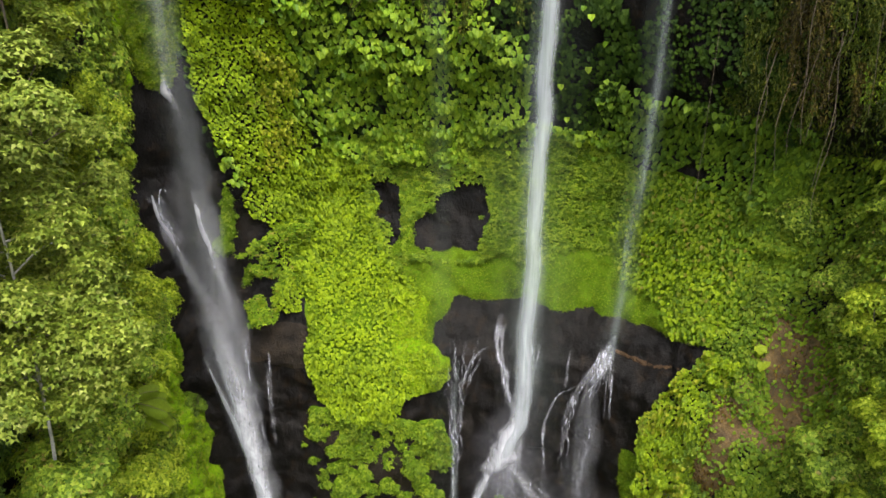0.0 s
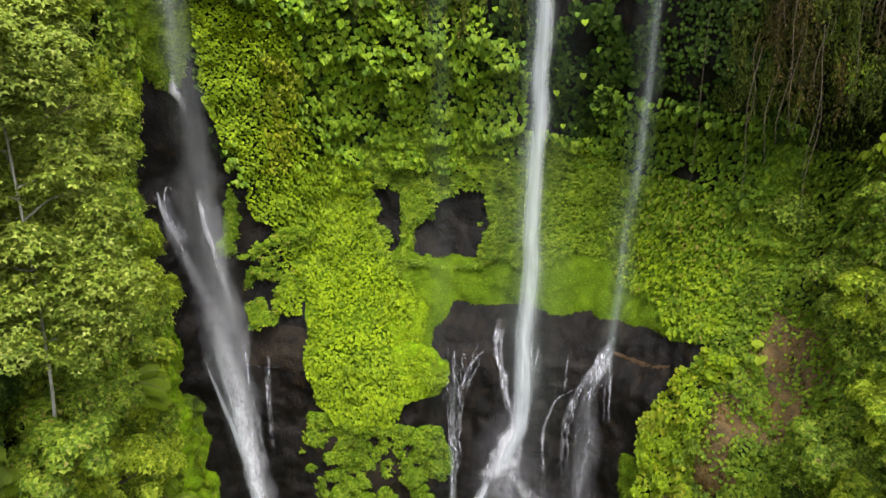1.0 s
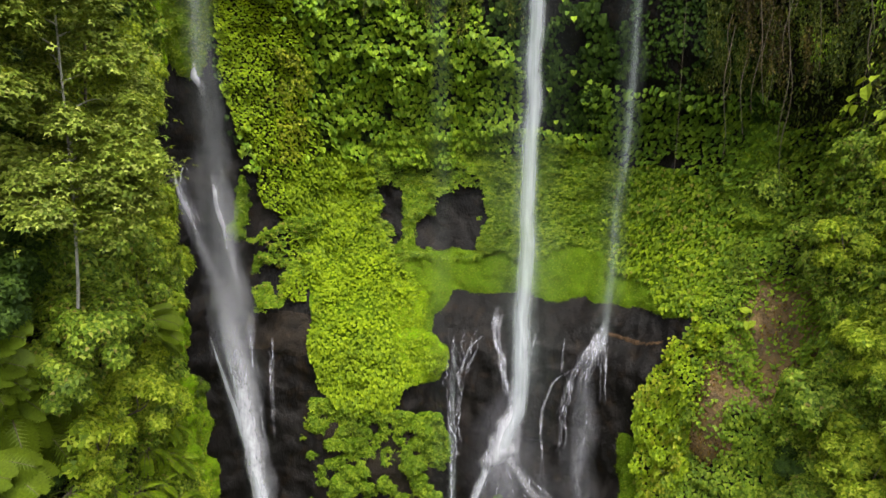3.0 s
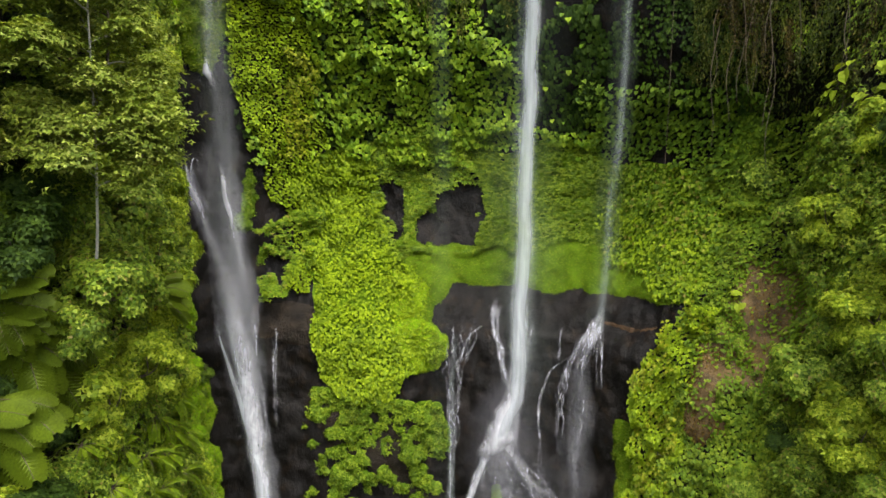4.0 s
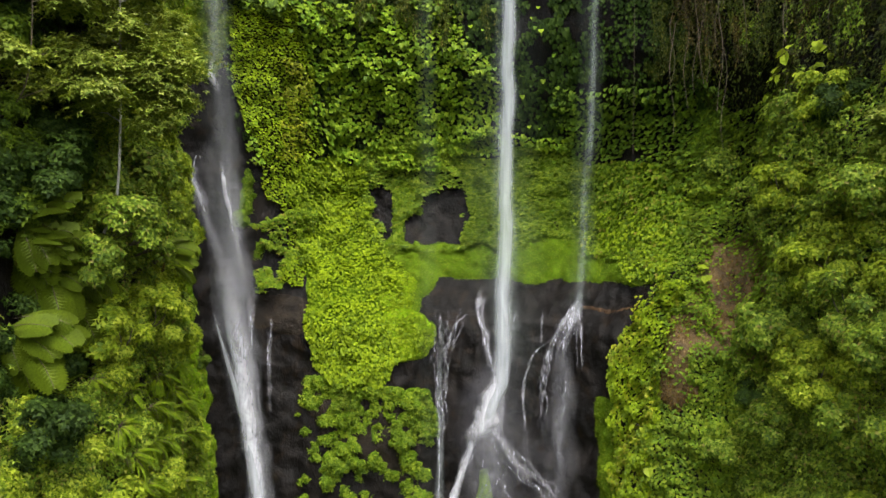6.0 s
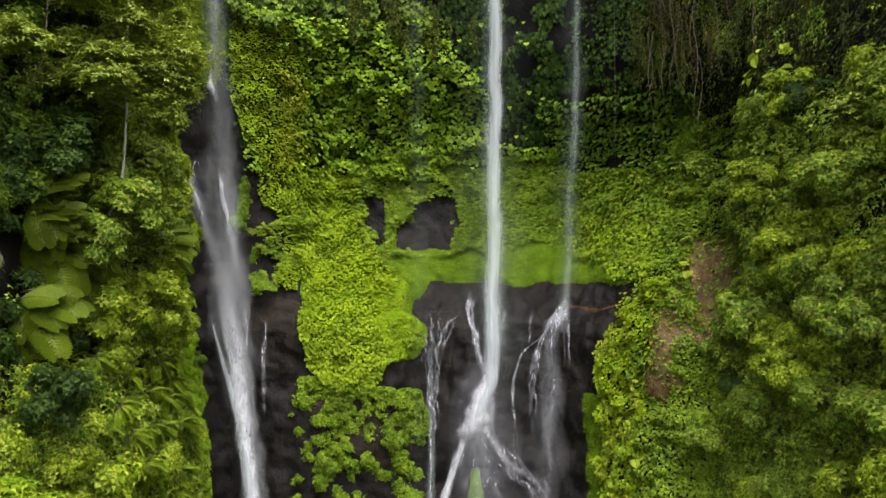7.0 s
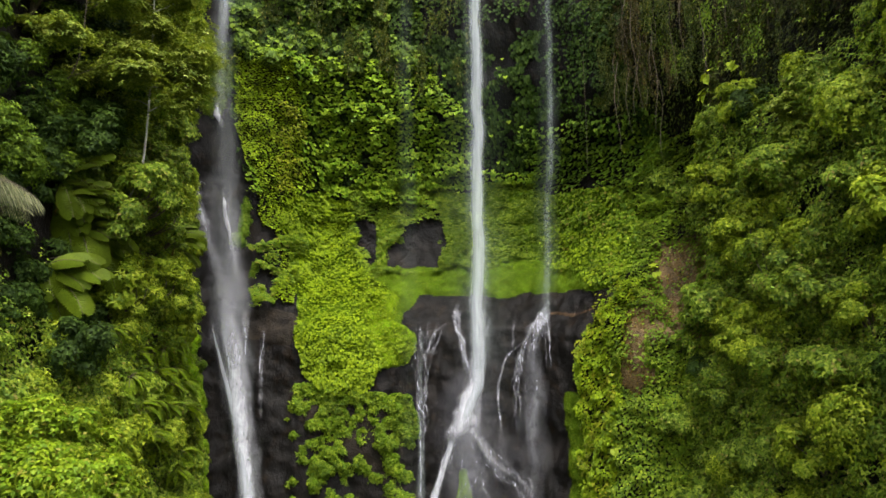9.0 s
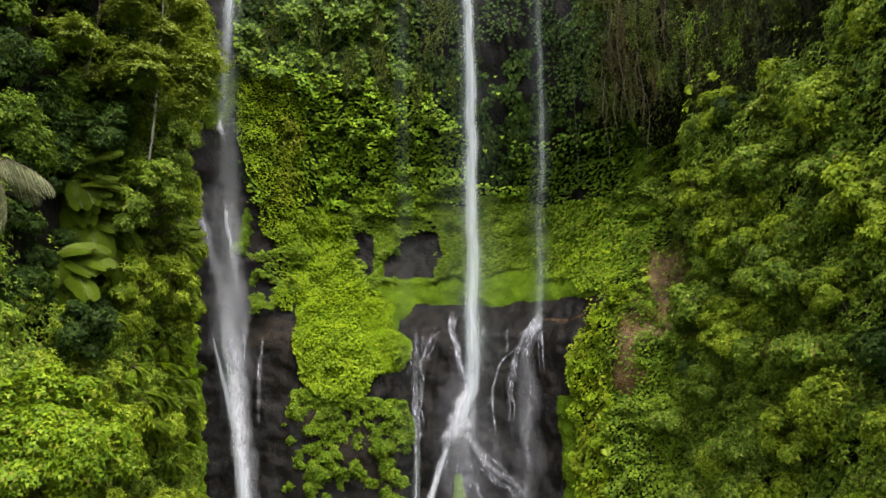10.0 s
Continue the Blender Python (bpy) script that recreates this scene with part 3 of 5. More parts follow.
def sheet(points, widths, strength=None, columns=9, belly=0.25, along=16, ragged=0.0):
    """A band of falling water: verts, faces and (across, strength) for each vertex."""
    p = bent(points, along)
    t = np.linspace(0, 1, len(p))
    w = np.interp(t, np.linspace(0, 1, len(widths)), widths)
    st = np.interp(t, np.linspace(0, 1, len(strength)), strength) if strength else np.ones(len(p))
    c = np.linspace(-1, 1, columns)
    wob = 0.12 * lattice(np.stack([p[:, 2] * 0.35, p[:, 0] * 2, 0 * p[:, 0]], -1))
    v = np.repeat(p[:, None], columns, 1)
    tear = 1 + ragged * lattice(np.stack([np.broadcast_to(p[:, 2:3] * 0.8, v.shape[:2]), np.broadcast_to(np.sign(c)[None] * 3.0, v.shape[:2]), np.broadcast_to(p[:, :1], v.shape[:2])], -1))
    v[..., 0] += c[None] * w[:, None] * 0.5 * tear + wob[:, None] * w[:, None]
    v[..., 1] -= belly * w[:, None] * (1 - c[None] ** 2)
    i, j = np.meshgrid(np.arange(len(p) - 1), np.arange(columns - 1), indexing="ij")
    f = np.stack([i * columns + j, (i + 1) * columns + j, (i + 1) * columns + j + 1, i * columns + j + 1], -1).reshape(-1, 4)
    flow = np.stack([np.broadcast_to(c[None], (len(p), columns)), np.broadcast_to(st[:, None], (len(p), columns))], -1)
    return v.reshape(-1, 3), f, flow.reshape(-1, 2)


def water_part(name, parent, mat, label, *args, **kw):
    v, f, flow = sheet(*args, **kw)
    ob = part(name, v, f, mat, parent, label)
    layer = ob.data.uv_layers.new(name="flow")
    layer.data.foreach_set("uv", flow[f.ravel()].astype(np.float32).ravel())
    return ob


def on_wall(pairs, off=0.5):
    s, z = np.array(pairs, float).T
    p, n = wall_frame(s, z)
    q, _ = smooth_wall(s, z)
    return q + n * off + np.array((0, -0.25, 0))


def thing(name, label, category, at=(0, 0, 0), group=""):
    ob = new(name)
    ob.location = at
    return tagged(ob, label, category, group)


def rills(parent, seed, count, start, end, z0, z1, width, wander=0.5, strength=(0.5, 1, 1, 0.8)):
    """Thin strands of water that wander down the rock, some of them beginning lower than others."""
    rng = np.random.RandomState(seed)
    for i in range(count):
        a, e = rng.uniform(*start), rng.uniform(*end)
        span = z0 - z1
        top = z0 - rng.uniform(0, 0.7) - (rng.uniform(0, 0.5) * span if i > count * 0.45 else 0)
        low = max(z1, top - span * rng.uniform(0.35, 1.0))
        z = np.arange(top, low, -0.4)
        if len(z) < 5:
            continue
        t = (z0 - z) / span
        s = a + (e - a) * t
        for rate, size in ((0.5, 1.0), (1.3, 0.45), (3.1, 0.2)):
            s = s + wander * size * (1 - 0.65 * t) * lattice(np.stack([z * rate, 0 * z + i * 3.7 + seed, 0 * z + rate], -1))
        p, n = wall_frame(s, z)
        p = p + n * 0.16
        k = z[::2]
        ws = width * rng.uniform(0.35, 1.3) * (1 + 0.8 * lattice(np.stack([k * 1.4, 0 * k + i, 0 * k + seed], -1)))
        fade = np.clip(np.interp(t, np.linspace(0, 1, len(strength)), strength) * rng.uniform(0.45, 1.0) * (1 + 0.6 * lattice(np.stack([z * 1.1, 0 * z + i + 40, 0 * z + seed], -1))), 0, 1)
        fade[-3:] *= (0.7, 0.4, 0.0)
        fade[0] *= 0.3
        water_part("strand", parent, RILL, "", p, list(ws), list(fade), columns=5, belly=0.12, along=2)


def braid(parent, seed, count, path, width, spread, mat, widen, power=1.0):
    """Strands that part and meet again along one way down the rock."""
    rng = np.random.RandomState(seed)
    way = bent([(u, w, 0) for u, w in path], 8)
    t = np.linspace(0, 1, len(way))
    room = np.interp(t, np.linspace(0, 1, len(widen)), widen)
    for i in range(count):
        a = max(0, int(len(t) * rng.uniform(-0.5, 0.45)))
        e = min(len(t), a + int(len(t) * rng.uniform(0.45, 1.3)))
        if e - a < 6:
            continue
        w = way[a:e, 1]
        s = way[a:e, 0] + room[a:e] * (rng.uniform(-0.5, 0.5) * spread * 1.6 + spread * lattice(np.stack([w * 0.6, 0 * w + i * 5.3, 0 * w + seed], -1)) + 0.3 * spread * lattice(np.stack([w * 1.9, 0 * w + i * 2.3, 0 * w + seed], -1)))
        p, n = wall_frame(s, w)
        q, _ = smooth_wall(s, w)
        p = 0.5 * p + 0.5 * q + n * rng.uniform(0.3, 0.55)
        k = np.linspace(0, 1, e - a)
        ws = width * rng.uniform(0.5, 1.4) * (1 + 0.6 * lattice(np.stack([w * 1.6, 0 * w + i, 0 * w + seed], -1)))
        fade = np.clip(power * rng.uniform(0.55, 1.1) * (1 + 0.6 * lattice(np.stack([w * 1.3, 0 * w + i + 40, 0 * w + seed], -1))), 0, 1) * np.clip(k * 5 + 0.15, 0, 1) * np.clip((1 - k) * 5, 0, 1)
        water_part("strand", parent, mat, "", p, list(ws), list(fade), columns=5, belly=0.12, along=2)


middle = thing("waterfall", "tall white free-falling plume of water striking the rock ledge", "waterfall")
water_part("core", middle, FALL, "dense white core", [(7.1, 47.6, 78), (7.0, 47.8, 66), (7.1, 48.1, 50), (6.95, 48.3, 38), (6.8, 48.2, 31), (6.65, 47.5, 27.5), (6.5, 47.25, 24.8), (6.3, 47.1, 22.8), (5.6, 46.95, 21), (5.1, 46.9, 19.6)],
           [1.1, 1.25, 1.4, 1.5, 1.6, 1.6, 1.5, 1.5, 1.6, 1.4], [0.55, 0.7, 0.82, 0.9, 0.95, 0.95, 0.95, 0.9, 0.7, 0.1])
water_part("veil", middle, VEIL, "thin outer veil", [(7.0, 48.0, 78), (6.9, 48.3, 60), (6.9, 48.6, 44), (6.9, 48.7, 33), (6.9, 48.2, 28.5), (6.7, 47.2, 25)], [2.2, 2.4, 2.6, 2.8, 2.8, 1.8], [0.4, 0.45, 0.55, 0.7, 0.8, 0.2])
water_part("spray", middle, MIST, "drifting spray", [(6.5, 48.6, 74), (6.5, 49.4, 50), (7.0, 49.6, 34), (6.8, 47.2, 24), (6.5, 46.4, 15)], [7, 8, 8, 7, 6], [0.1, 0.3, 0.8, 0.5, 0.25])
COLUMN = [(135.2, 26.5), (135.2, 25), (135.15, 24), (135.0, 23), (134.6, 22), (134.1, 21), (133.7, 20), (133.4, 19.2), (133.1, 18.4)]
LEFTWARD = [(133.3, 19.2), (132.7, 17.6), (132.1, 16), (131.6, 14.6), (131.1, 13.2), (130.5, 10)]
LEG = [(135.2, 23.8), (135.35, 22.4), (135.4, 21), (135.35, 19.8), (135.5, 18.8)]
RIGHTWARD = [(134.4, 19.6), (135.1, 19.2), (135.7, 18.0), (136.3, 17.1), (137.4, 16.1), (138.6, 15.1), (139.6, 14.5), (140.4, 13.2), (140.8, 11)]
water_part("foam", middle, FOAM, "white foam bursting on the rock", on_wall(COLUMN, 0.7), [1.4, 1.5, 1.6, 1.7, 2.0, 2.3, 2.5, 2.3, 1.3], [0.1, 0.6, 0.8, 0.9, 1, 1, 0.95, 0.85, 0.3], ragged=0.45, along=8)
water_part("foam", middle, LOWSPRAY, "spray thrown aside by the foam", on_wall([(134.9, 26), (134.4, 23.4), (133.8, 21), (133.6, 18.6), (133.6, 16)], 1.1), [1.8, 4.4, 6.4, 7.0, 5.0], [0.3, 1, 1, 1, 0.2], columns=13)
water_part("foam", middle, GREYVEIL, "white water fanning over the wet rock", on_wall([(134.3, 21.2), (134.2, 19.6), (134.3, 18.2), (134.5, 16.6), (134.7, 14.6), (134.8, 12)], 0.6), [1.4, 2.2, 3.2, 4.6, 5.6, 6.0], [0.2, 0.55, 0.5, 0.4, 0.3, 0.15], columns=13, ragged=0.4, along=8)
water_part("lower_stream", middle, FOAM, "foaming lower stream", on_wall(LEFTWARD, 0.5), [1.1, 0.85, 0.75, 0.75, 0.9, 1.2], [0.6, 0.95, 0.9, 0.85, 0.85, 0.8], ragged=0.45, along=8)
water_part("lower_stream", middle, GREYVEIL, "thin right-hand leg of the fall", on_wall(LEG, 0.55), [0.9, 0.9, 0.9, 1.0, 1.1], [0.5, 1, 1, 1, 0.3], ragged=0.4, along=8)
water_part("spray", middle, LOWSPRAY, "low spray over the wet rock", on_wall([(135.0, 29), (135.0, 24), (135.4, 19), (136, 14), (136.4, 9)], 1.3), [3, 5.5, 8, 9.5, 10], [0.1, 0.7, 1, 1, 0.9], columns=13)
braid(middle, 301, 16, COLUMN, 0.26, 0.4, RILL, [0.8, 0.7, 0.5, 0.6, 1.1, 1.5, 1.4, 1.2], 0.9)
braid(middle, 302, 8, LEFTWARD, 0.28, 0.32, RILL, [1.4, 1.2, 0.9, 0.9, 1.0, 1.2], 0.9)
water_part("lower_stream", middle, FOAM, "broken white stream to the side", on_wall([(134.0, 20.2), (134.8, 19.4), (135.5, 18.3), (136.1, 17.3), (137.2, 16.3), (138.4, 15.2)], 0.55), [0.9, 1.1, 1.1, 1.0, 1.0, 0.8], [0.4, 0.6, 0.4, 0.32, 0.26, 0.04], ragged=0.7, along=8)
braid(middle, 303, 15, RIGHTWARD, 0.13, 0.8, RILL, [0.4, 0.6, 1.0, 1.2, 1.2, 1.2, 1.4], 0.9)
braid(middle, 308, 7, LEG, 0.22, 0.34, RILL, [0.6, 0.8, 0.9, 0.9], 0.9)
braid(middle, 305, 13, [(134.4, 20.2), (134.6, 17.6), (135.0, 15), (135.2, 11)], 0.12, 0.8, RILL, [0.8, 1.2, 1.8, 2.4], 0.75)
braid(middle, 304, 3, [(137.6, 17), (139.2, 15.4), (140.7, 14.5), (141.4, 10)], 0.16, 0.4, RILL, [0.5, 0.8, 1.2, 1.4], 0.6)
braid(middle, 306, 6, [(133.6, 31.2), (133.4, 29.4), (133.9, 27.6), (134.4, 25.6), (134.8, 24)], 0.22, 0.45, RILL, [0.6, 0.5, 0.4, 0.3, 0.3], 0.95)
braid(middle, 307, 2, [(136.6, 29.6), (136.2, 27), (136.1, 24.5)], 0.14, 0.3, RILL, [0.4, 0.3, 0.3], 0.6)

east_fall = thing("waterfall", "thin pale ribbon of water falling to the rock ledge", "waterfall")
water_part("core", east_fall, VEIL, "thin misty ribbon", [(14.3, 45.6, 78), (14.3, 46.0, 66), (14.2, 46.4, 52), (13.8, 46.8, 42), (13.3, 47.2, 31), (13.1, 46.9, 29)], [0.7, 0.7, 0.8, 0.85, 0.9, 0.9], [0.35, 0.45, 0.6, 0.75, 0.9, 0.1])
water_part("veil", east_fall, MIST, "thin outer veil", [(14.1, 45.9, 78), (14.1, 46.4, 60), (13.7, 47.0, 42), (13.2, 47.4, 30)], [2.4, 2.6, 2.6, 2.6], [0.6, 0.7, 1, 1])
water_part("splash", east_fall, RILL, "white splash on the ledge", on_wall([(141.9, 31), (141.6, 29.8), (141.3, 28.8), (140.9, 27.6)], 0.6), [0.5, 1.0, 1.4, 1.4], [0.3, 0.9, 0.6, 0.05], ragged=0.4, along=8)
braid(east_fall, 315, 7, [(141.7, 30.0), (140.9, 28.4), (140.0, 26.8), (139.5, 25.0), (139.3, 22.4), (139.3, 18)], 0.09, 0.4, RILL, [0.3, 0.6, 0.9, 1.0, 1.2, 1.4], 0.75)
braid(east_fall, 316, 5, [(141.9, 30.2), (142.3, 28.8), (142.5, 27.2), (142.6, 25.2)], 0.1, 0.35, RILL, [0.3, 0.5, 0.6, 0.5], 0.8)
braid(east_fall, 311, 14, [(141.9, 30.4), (141.6, 29.3), (141.2, 28.2), (140.7, 27), (140.3, 25.6)], 0.11, 0.55, RILL, [0.4, 0.9, 1.2, 1.0], 0.95)
braid(east_fall, 312, 3, [(140.4, 27.6), (139.4, 26.9), (138.5, 26.2), (137.8, 24.6), (137.6, 22.3), (137.8, 18.6), (138, 14)], 0.2, 0.25, RILL, [0.4, 0.4, 0.5, 0.5, 0.6, 0.8, 1.0], 0.75)
braid(east_fall, 313, 8, [(141.4, 29.4), (141.0, 27), (141.0, 25), (141.1, 22.3), (140.9, 18.6), (141, 12)], 0.09, 0.3, RILL, [0.6, 1.0, 1.4, 1.8, 2.0, 2.0], 0.55)
rills(east_fall, 314, 2, (138.6, 138.9), (138.8, 139), 29.8, 26.4, 0.1, 0.1)
water_part("lower_veil", east_fall, GREYVEIL, "thin lower veil", on_wall([(140.9, 28.6), (140.8, 25), (141.0, 21), (140.9, 10)], 0.5), [1.2, 2.4, 3.2, 3.6], [0.05, 0.3, 0.4, 0.3])

ledge_rill = thing("cascade", "braided white rills running down dark wet rock", "waterfall")
rills(ledge_rill, 321, 9, (129.2, 131.0), (129.7, 129.9), 29.8, 11, 0.15, 0.8)
rills(ledge_rill, 323, 9, (129.4, 132.4), (130.0, 130.8), 29.8, 25.5, 0.14, 0.8, (0.8, 1, 0.7, 0.2))
rills(ledge_rill, 322, 3, (129.6, 130.0), (129.7, 129.9), 27, 10, 0.16, 0.25, (0.6, 1, 1, 1))
water_part("veil", ledge_rill, VEIL, "thin lower veil", on_wall([(130.1, 28.5), (129.9, 24), (129.9, 18), (129.8, 10)], 0.5), [0.7, 0.6, 0.8, 1.2], [0.2, 0.5, 0.6, 0.8])
water_part("spray", ledge_rill, MIST, "drifting spray", [(-0.2, 48.6, 76), (-0.2, 48.9, 56), (0, 49.2, 38), (0.2, 48.2, 28), (0.4, 46.4, 12)], [1.6, 2.0, 2.4, 2.6, 3], [0.45, 0.5, 0.45, 0.3, 0.2])

west_fall = thing("waterfall", "broad grey-white fall slanting down a dark rock channel", "waterfall")
water_part("veil", west_fall, MIST, "broad thin veil", on_wall([(109.6, 77), (109.7, 66), (109.9, 56), (110.2, 47), (110.7, 38), (111.6, 29), (113.2, 19), (114.6, 10)], 0.9), [3.4, 3.6, 3.8, 4.2, 4.6, 4.2, 3.2, 2.6], [1, 1, 1, 1, 1, 1, 1, 1], belly=0.08)
water_part("veil", west_fall, GREYVEIL, "grey veil over the dark channel", on_wall([(109.7, 77), (109.8, 66), (109.95, 56), (110.4, 48), (110.85, 43), (111.3, 38), (111.8, 32), (112.4, 26), (113.5, 19), (114.6, 10)], 0.9), [2.4, 2.5, 2.4, 2.2, 2.0, 2.0, 2.4, 2.8, 2.6, 2.4], [0.7, 0.6, 0.3, 0.42, 0.6, 0.68, 0.72, 0.72, 0.75, 0.75], ragged=0.3, belly=0.08)
water_part("veil", west_fall, GREYVEIL, "", on_wall([(110.3, 46), (110.2, 42), (110.5, 37), (110.9, 32), (111.7, 26), (113.2, 19)], 0.8), [2.4, 3.4, 4.2, 4.4, 4.2, 2.4], [0.1, 0.32, 0.38, 0.4, 0.42, 0.22], belly=0.08)
water_part("core", west_fall, FOAM, "dense white core", on_wall([(110.7, 36), (111.5, 29), (112.6, 22), (113.8, 15), (114.8, 9)], 1.0), [1.2, 2.0, 2.0, 1.6, 1.4], [0.03, 0.4, 0.75, 0.85, 0.85])
water_part("core", west_fall, FALL, "", on_wall([(110.4, 31), (111.0, 27.5), (112.4, 22), (113.8, 15), (114.8, 9)], 1.15), [0.3, 0.7, 1.1, 1.2, 1.3], [0.2, 0.55, 0.65, 0.65, 0.65])
water_part("core", west_fall, FALL, "", on_wall([(109.7, 77), (109.75, 68), (109.85, 61), (109.8, 56), (109.7, 50.4)], 0.9), [1.2, 1.3, 1.2, 0.9, 0.9], [0.85, 0.95, 0.5, 0.16, 0.12], ragged=0.3)
water_part("splash", west_fall, FOAM, "white lip where the fall meets a rock step", on_wall([(109.55, 51.6), (109.5, 50.8), (109.6, 50.2), (109.9, 49.6), (110.15, 48.8)], 1.0), [0.3, 0.5, 0.7, 0.5, 0.3], [0.1, 0.7, 0.9, 0.5, 0.05], ragged=0.5, along=8)
water_part("core", west_fall, FOAM, "white braid along the channel edge", on_wall([(110.35, 43), (110.5, 41.4), (110.7, 39.8), (111.1, 37.6), (111.5, 35.4), (111.9, 32), (112.4, 28)], 1.05), [0.3, 0.5, 0.6, 0.7, 0.7, 0.7, 0.6], [0.05, 0.75, 0.75, 0.5, 0.3, 0.15, 0.02], ragged=0.5, along=8)
water_part("side_stream", west_fall, GREYVEIL, "grey stream off the rock knob", on_wall([(107.9, 42.4), (108.1, 40.8), (108.5, 39), (109.2, 37), (110.0, 34.6), (110.7, 31.6), (111.4, 28), (112.2, 24)], 0.95), [0.5, 0.9, 1.2, 1.3, 1.5, 1.6, 1.6, 1.4], [0.8, 1, 0.95, 0.85, 0.75, 0.7, 0.6, 0.3], ragged=0.3, belly=0.1)
water_part("side_stream", west_fall, FOAM, "white stream over the rock knob", on_wall([(107.7, 43.0), (107.75, 41.9), (108.0, 40.9), (108.45, 39.8), (108.9, 38.4), (109.4, 36.4)], 1.05), [0.3, 0.45, 0.55, 0.5, 0.4, 0.5], [0.5, 0.9, 0.9, 0.7, 0.4, 0.03], ragged=0.5, belly=0.1, along=8)
water_part("strand", west_fall, RILL, "", on_wall([(108.1, 41.4), (108.1, 42.4), (108.25, 43.1), (108.55, 43.3), (108.75, 42.7)], 1.1), [0.12, 0.16, 0.16, 0.18, 0.12], [0.6, 1, 1, 1, 0.2], columns=5, belly=0.1, along=5)
rills(west_fall, 331, 5, (107.4, 108.2), (108.6, 109.6), 43, 38.4, 0.4, 0.3, (0.6, 1, 0.9, 0.1))
water_part("core", west_fall, FALL, "", on_wall([(109.5, 29.6), (110.6, 25.6), (112.2, 20.8), (113.9, 16), (114.9, 10)], 1.2), [0.15, 0.5, 0.8, 1.0, 1.2], [0.5, 0.8, 0.8, 0.7, 0.7], belly=0.1)
rills(west_fall, 334, 9, (110.2, 112.4), (113.4, 115.4), 33, 9, 0.4, 0.25, (0.1, 0.6, 1, 1))
water_part("strand", west_fall, RILL, "", on_wall([(112.9, 28.3), (114.2, 28.1), (115.6, 28.2), (116.8, 28.35), (117.8, 28.3)], 0.3) - np.array((0, 0.1, 0)), [0.1, 0.12, 0.1, 0.12, 0.08], [0.5, 0.9, 0.5, 0.9, 0.2], columns=5, belly=0.05, along=4)
rills(west_fall, 332, 3, (114.2, 114.6), (114.5, 115), 29, 20, 0.24, 0.2, (0.8, 0.9, 0.6, 0.1))
rills(west_fall, 333, 4, (112.5, 112.9), (112.9, 113.6), 31.2, 25, 0.35, 0.2, (0.9, 1, 0.8, 0.1))



# ---- creepers and broad leaves on the wall ----


def carpet(name, seed, poly, box, per_m2, size, shape, mat, label, category, off=(0.1, 0.5), lift=0.9, hang=1.3, loose=0.2, skip=(), tufts=0.0, rough=0.5, gaps=-9.0, stray=0.03):
    rng = np.random.RandomState(seed)
    s0, s1, z0, z1 = box
    s, z = scatter(rng, int(per_m2 * (s1 - s0) * (z1 - z0)), s0, s1, z0, z1)
    on = inside(poly, s, z, rough) if poly else np.ones(len(s), bool)
    for other in skip:
        on &= ~inside(other, s, z, rough) | (rng.uniform(0, 1, len(s)) < stray)
    on &= fbm(np.stack([s * 0.5, z * 0.5, 0 * s + seed], -1), 4) > gaps
    s, z = s[on], z[on]
    p, n = wall_frame(s, z)
    bump = tufts * np.clip(fbm(p * 0.55 + seed, 3) + 0.35, 0, 1.5) if tufts else 0
    p = p + n * (rng.uniform(*off, len(s)) + bump)[:, None]
    v, f = blades(rng, p, n, size, shape, lift, hang, loose)
    return tagged(new(name, mesh_of(name, v, f, mat)), label, category, kind="stuff")


def shingles(name, seed, poly, box, size, mat, label, category, lift=1.15, skip=(), tufts=0.5, knob=0.55, rough=0.5, gaps=-9.0, stray=0.0, layers=((0.1, 1.0), (0.35, 1.0)), loose=0.16, shape=HEART, pack=(0.82, 0.62)):
    """Creeper leaves that overlap in uneven rows like shingles, tips hanging over the row below."""
    rng = np.random.RandomState(seed)
    s0, s1, z0, z1 = box
    ps, ns = [], []
    for out, share in layers:
        s, z = np.meshgrid(np.arange(s0, s1, size * pack[0]), np.arange(z0, z1, size * pack[1]), indexing="ij")
        s = s + (np.arange(s.shape[1]) % 2)[None] * size * pack[0] * 0.5
        s, z = (s + rng.normal(0, 0.2 * size, s.shape)).ravel(), (z + rng.normal(0, 0.17 * size, s.shape)).ravel()
        on = inside(poly, s, z, rough) if poly else np.ones(len(s), bool)
        for other in skip:
            on &= ~inside(other, s, z, rough) | (rng.uniform(0, 1, len(s)) < stray)
        on &= rng.uniform(0, 1, len(s)) < share
        on &= fbm(np.stack([s * 0.5, z * 0.5, 0 * s + seed], -1), 4) > gaps
        s, z = s[on], z[on]
        p, n = wall_frame(s, z)
        mound = fbm(p * knob + seed, 3)
        ps.append(p + n * (out + tufts * np.clip(mound + 0.35, -0.1, 1.4) + rng.normal(0, 0.05, len(s)))[:, None])
        ns.append(n)
    v, f = blades(rng, np.vstack(ps), np.vstack(ns), size, shape, lift, 1.4, loose, 0.24)
    return tagged(new(name, mesh_of(name, v, f, mat)), label, category, kind="stuff")


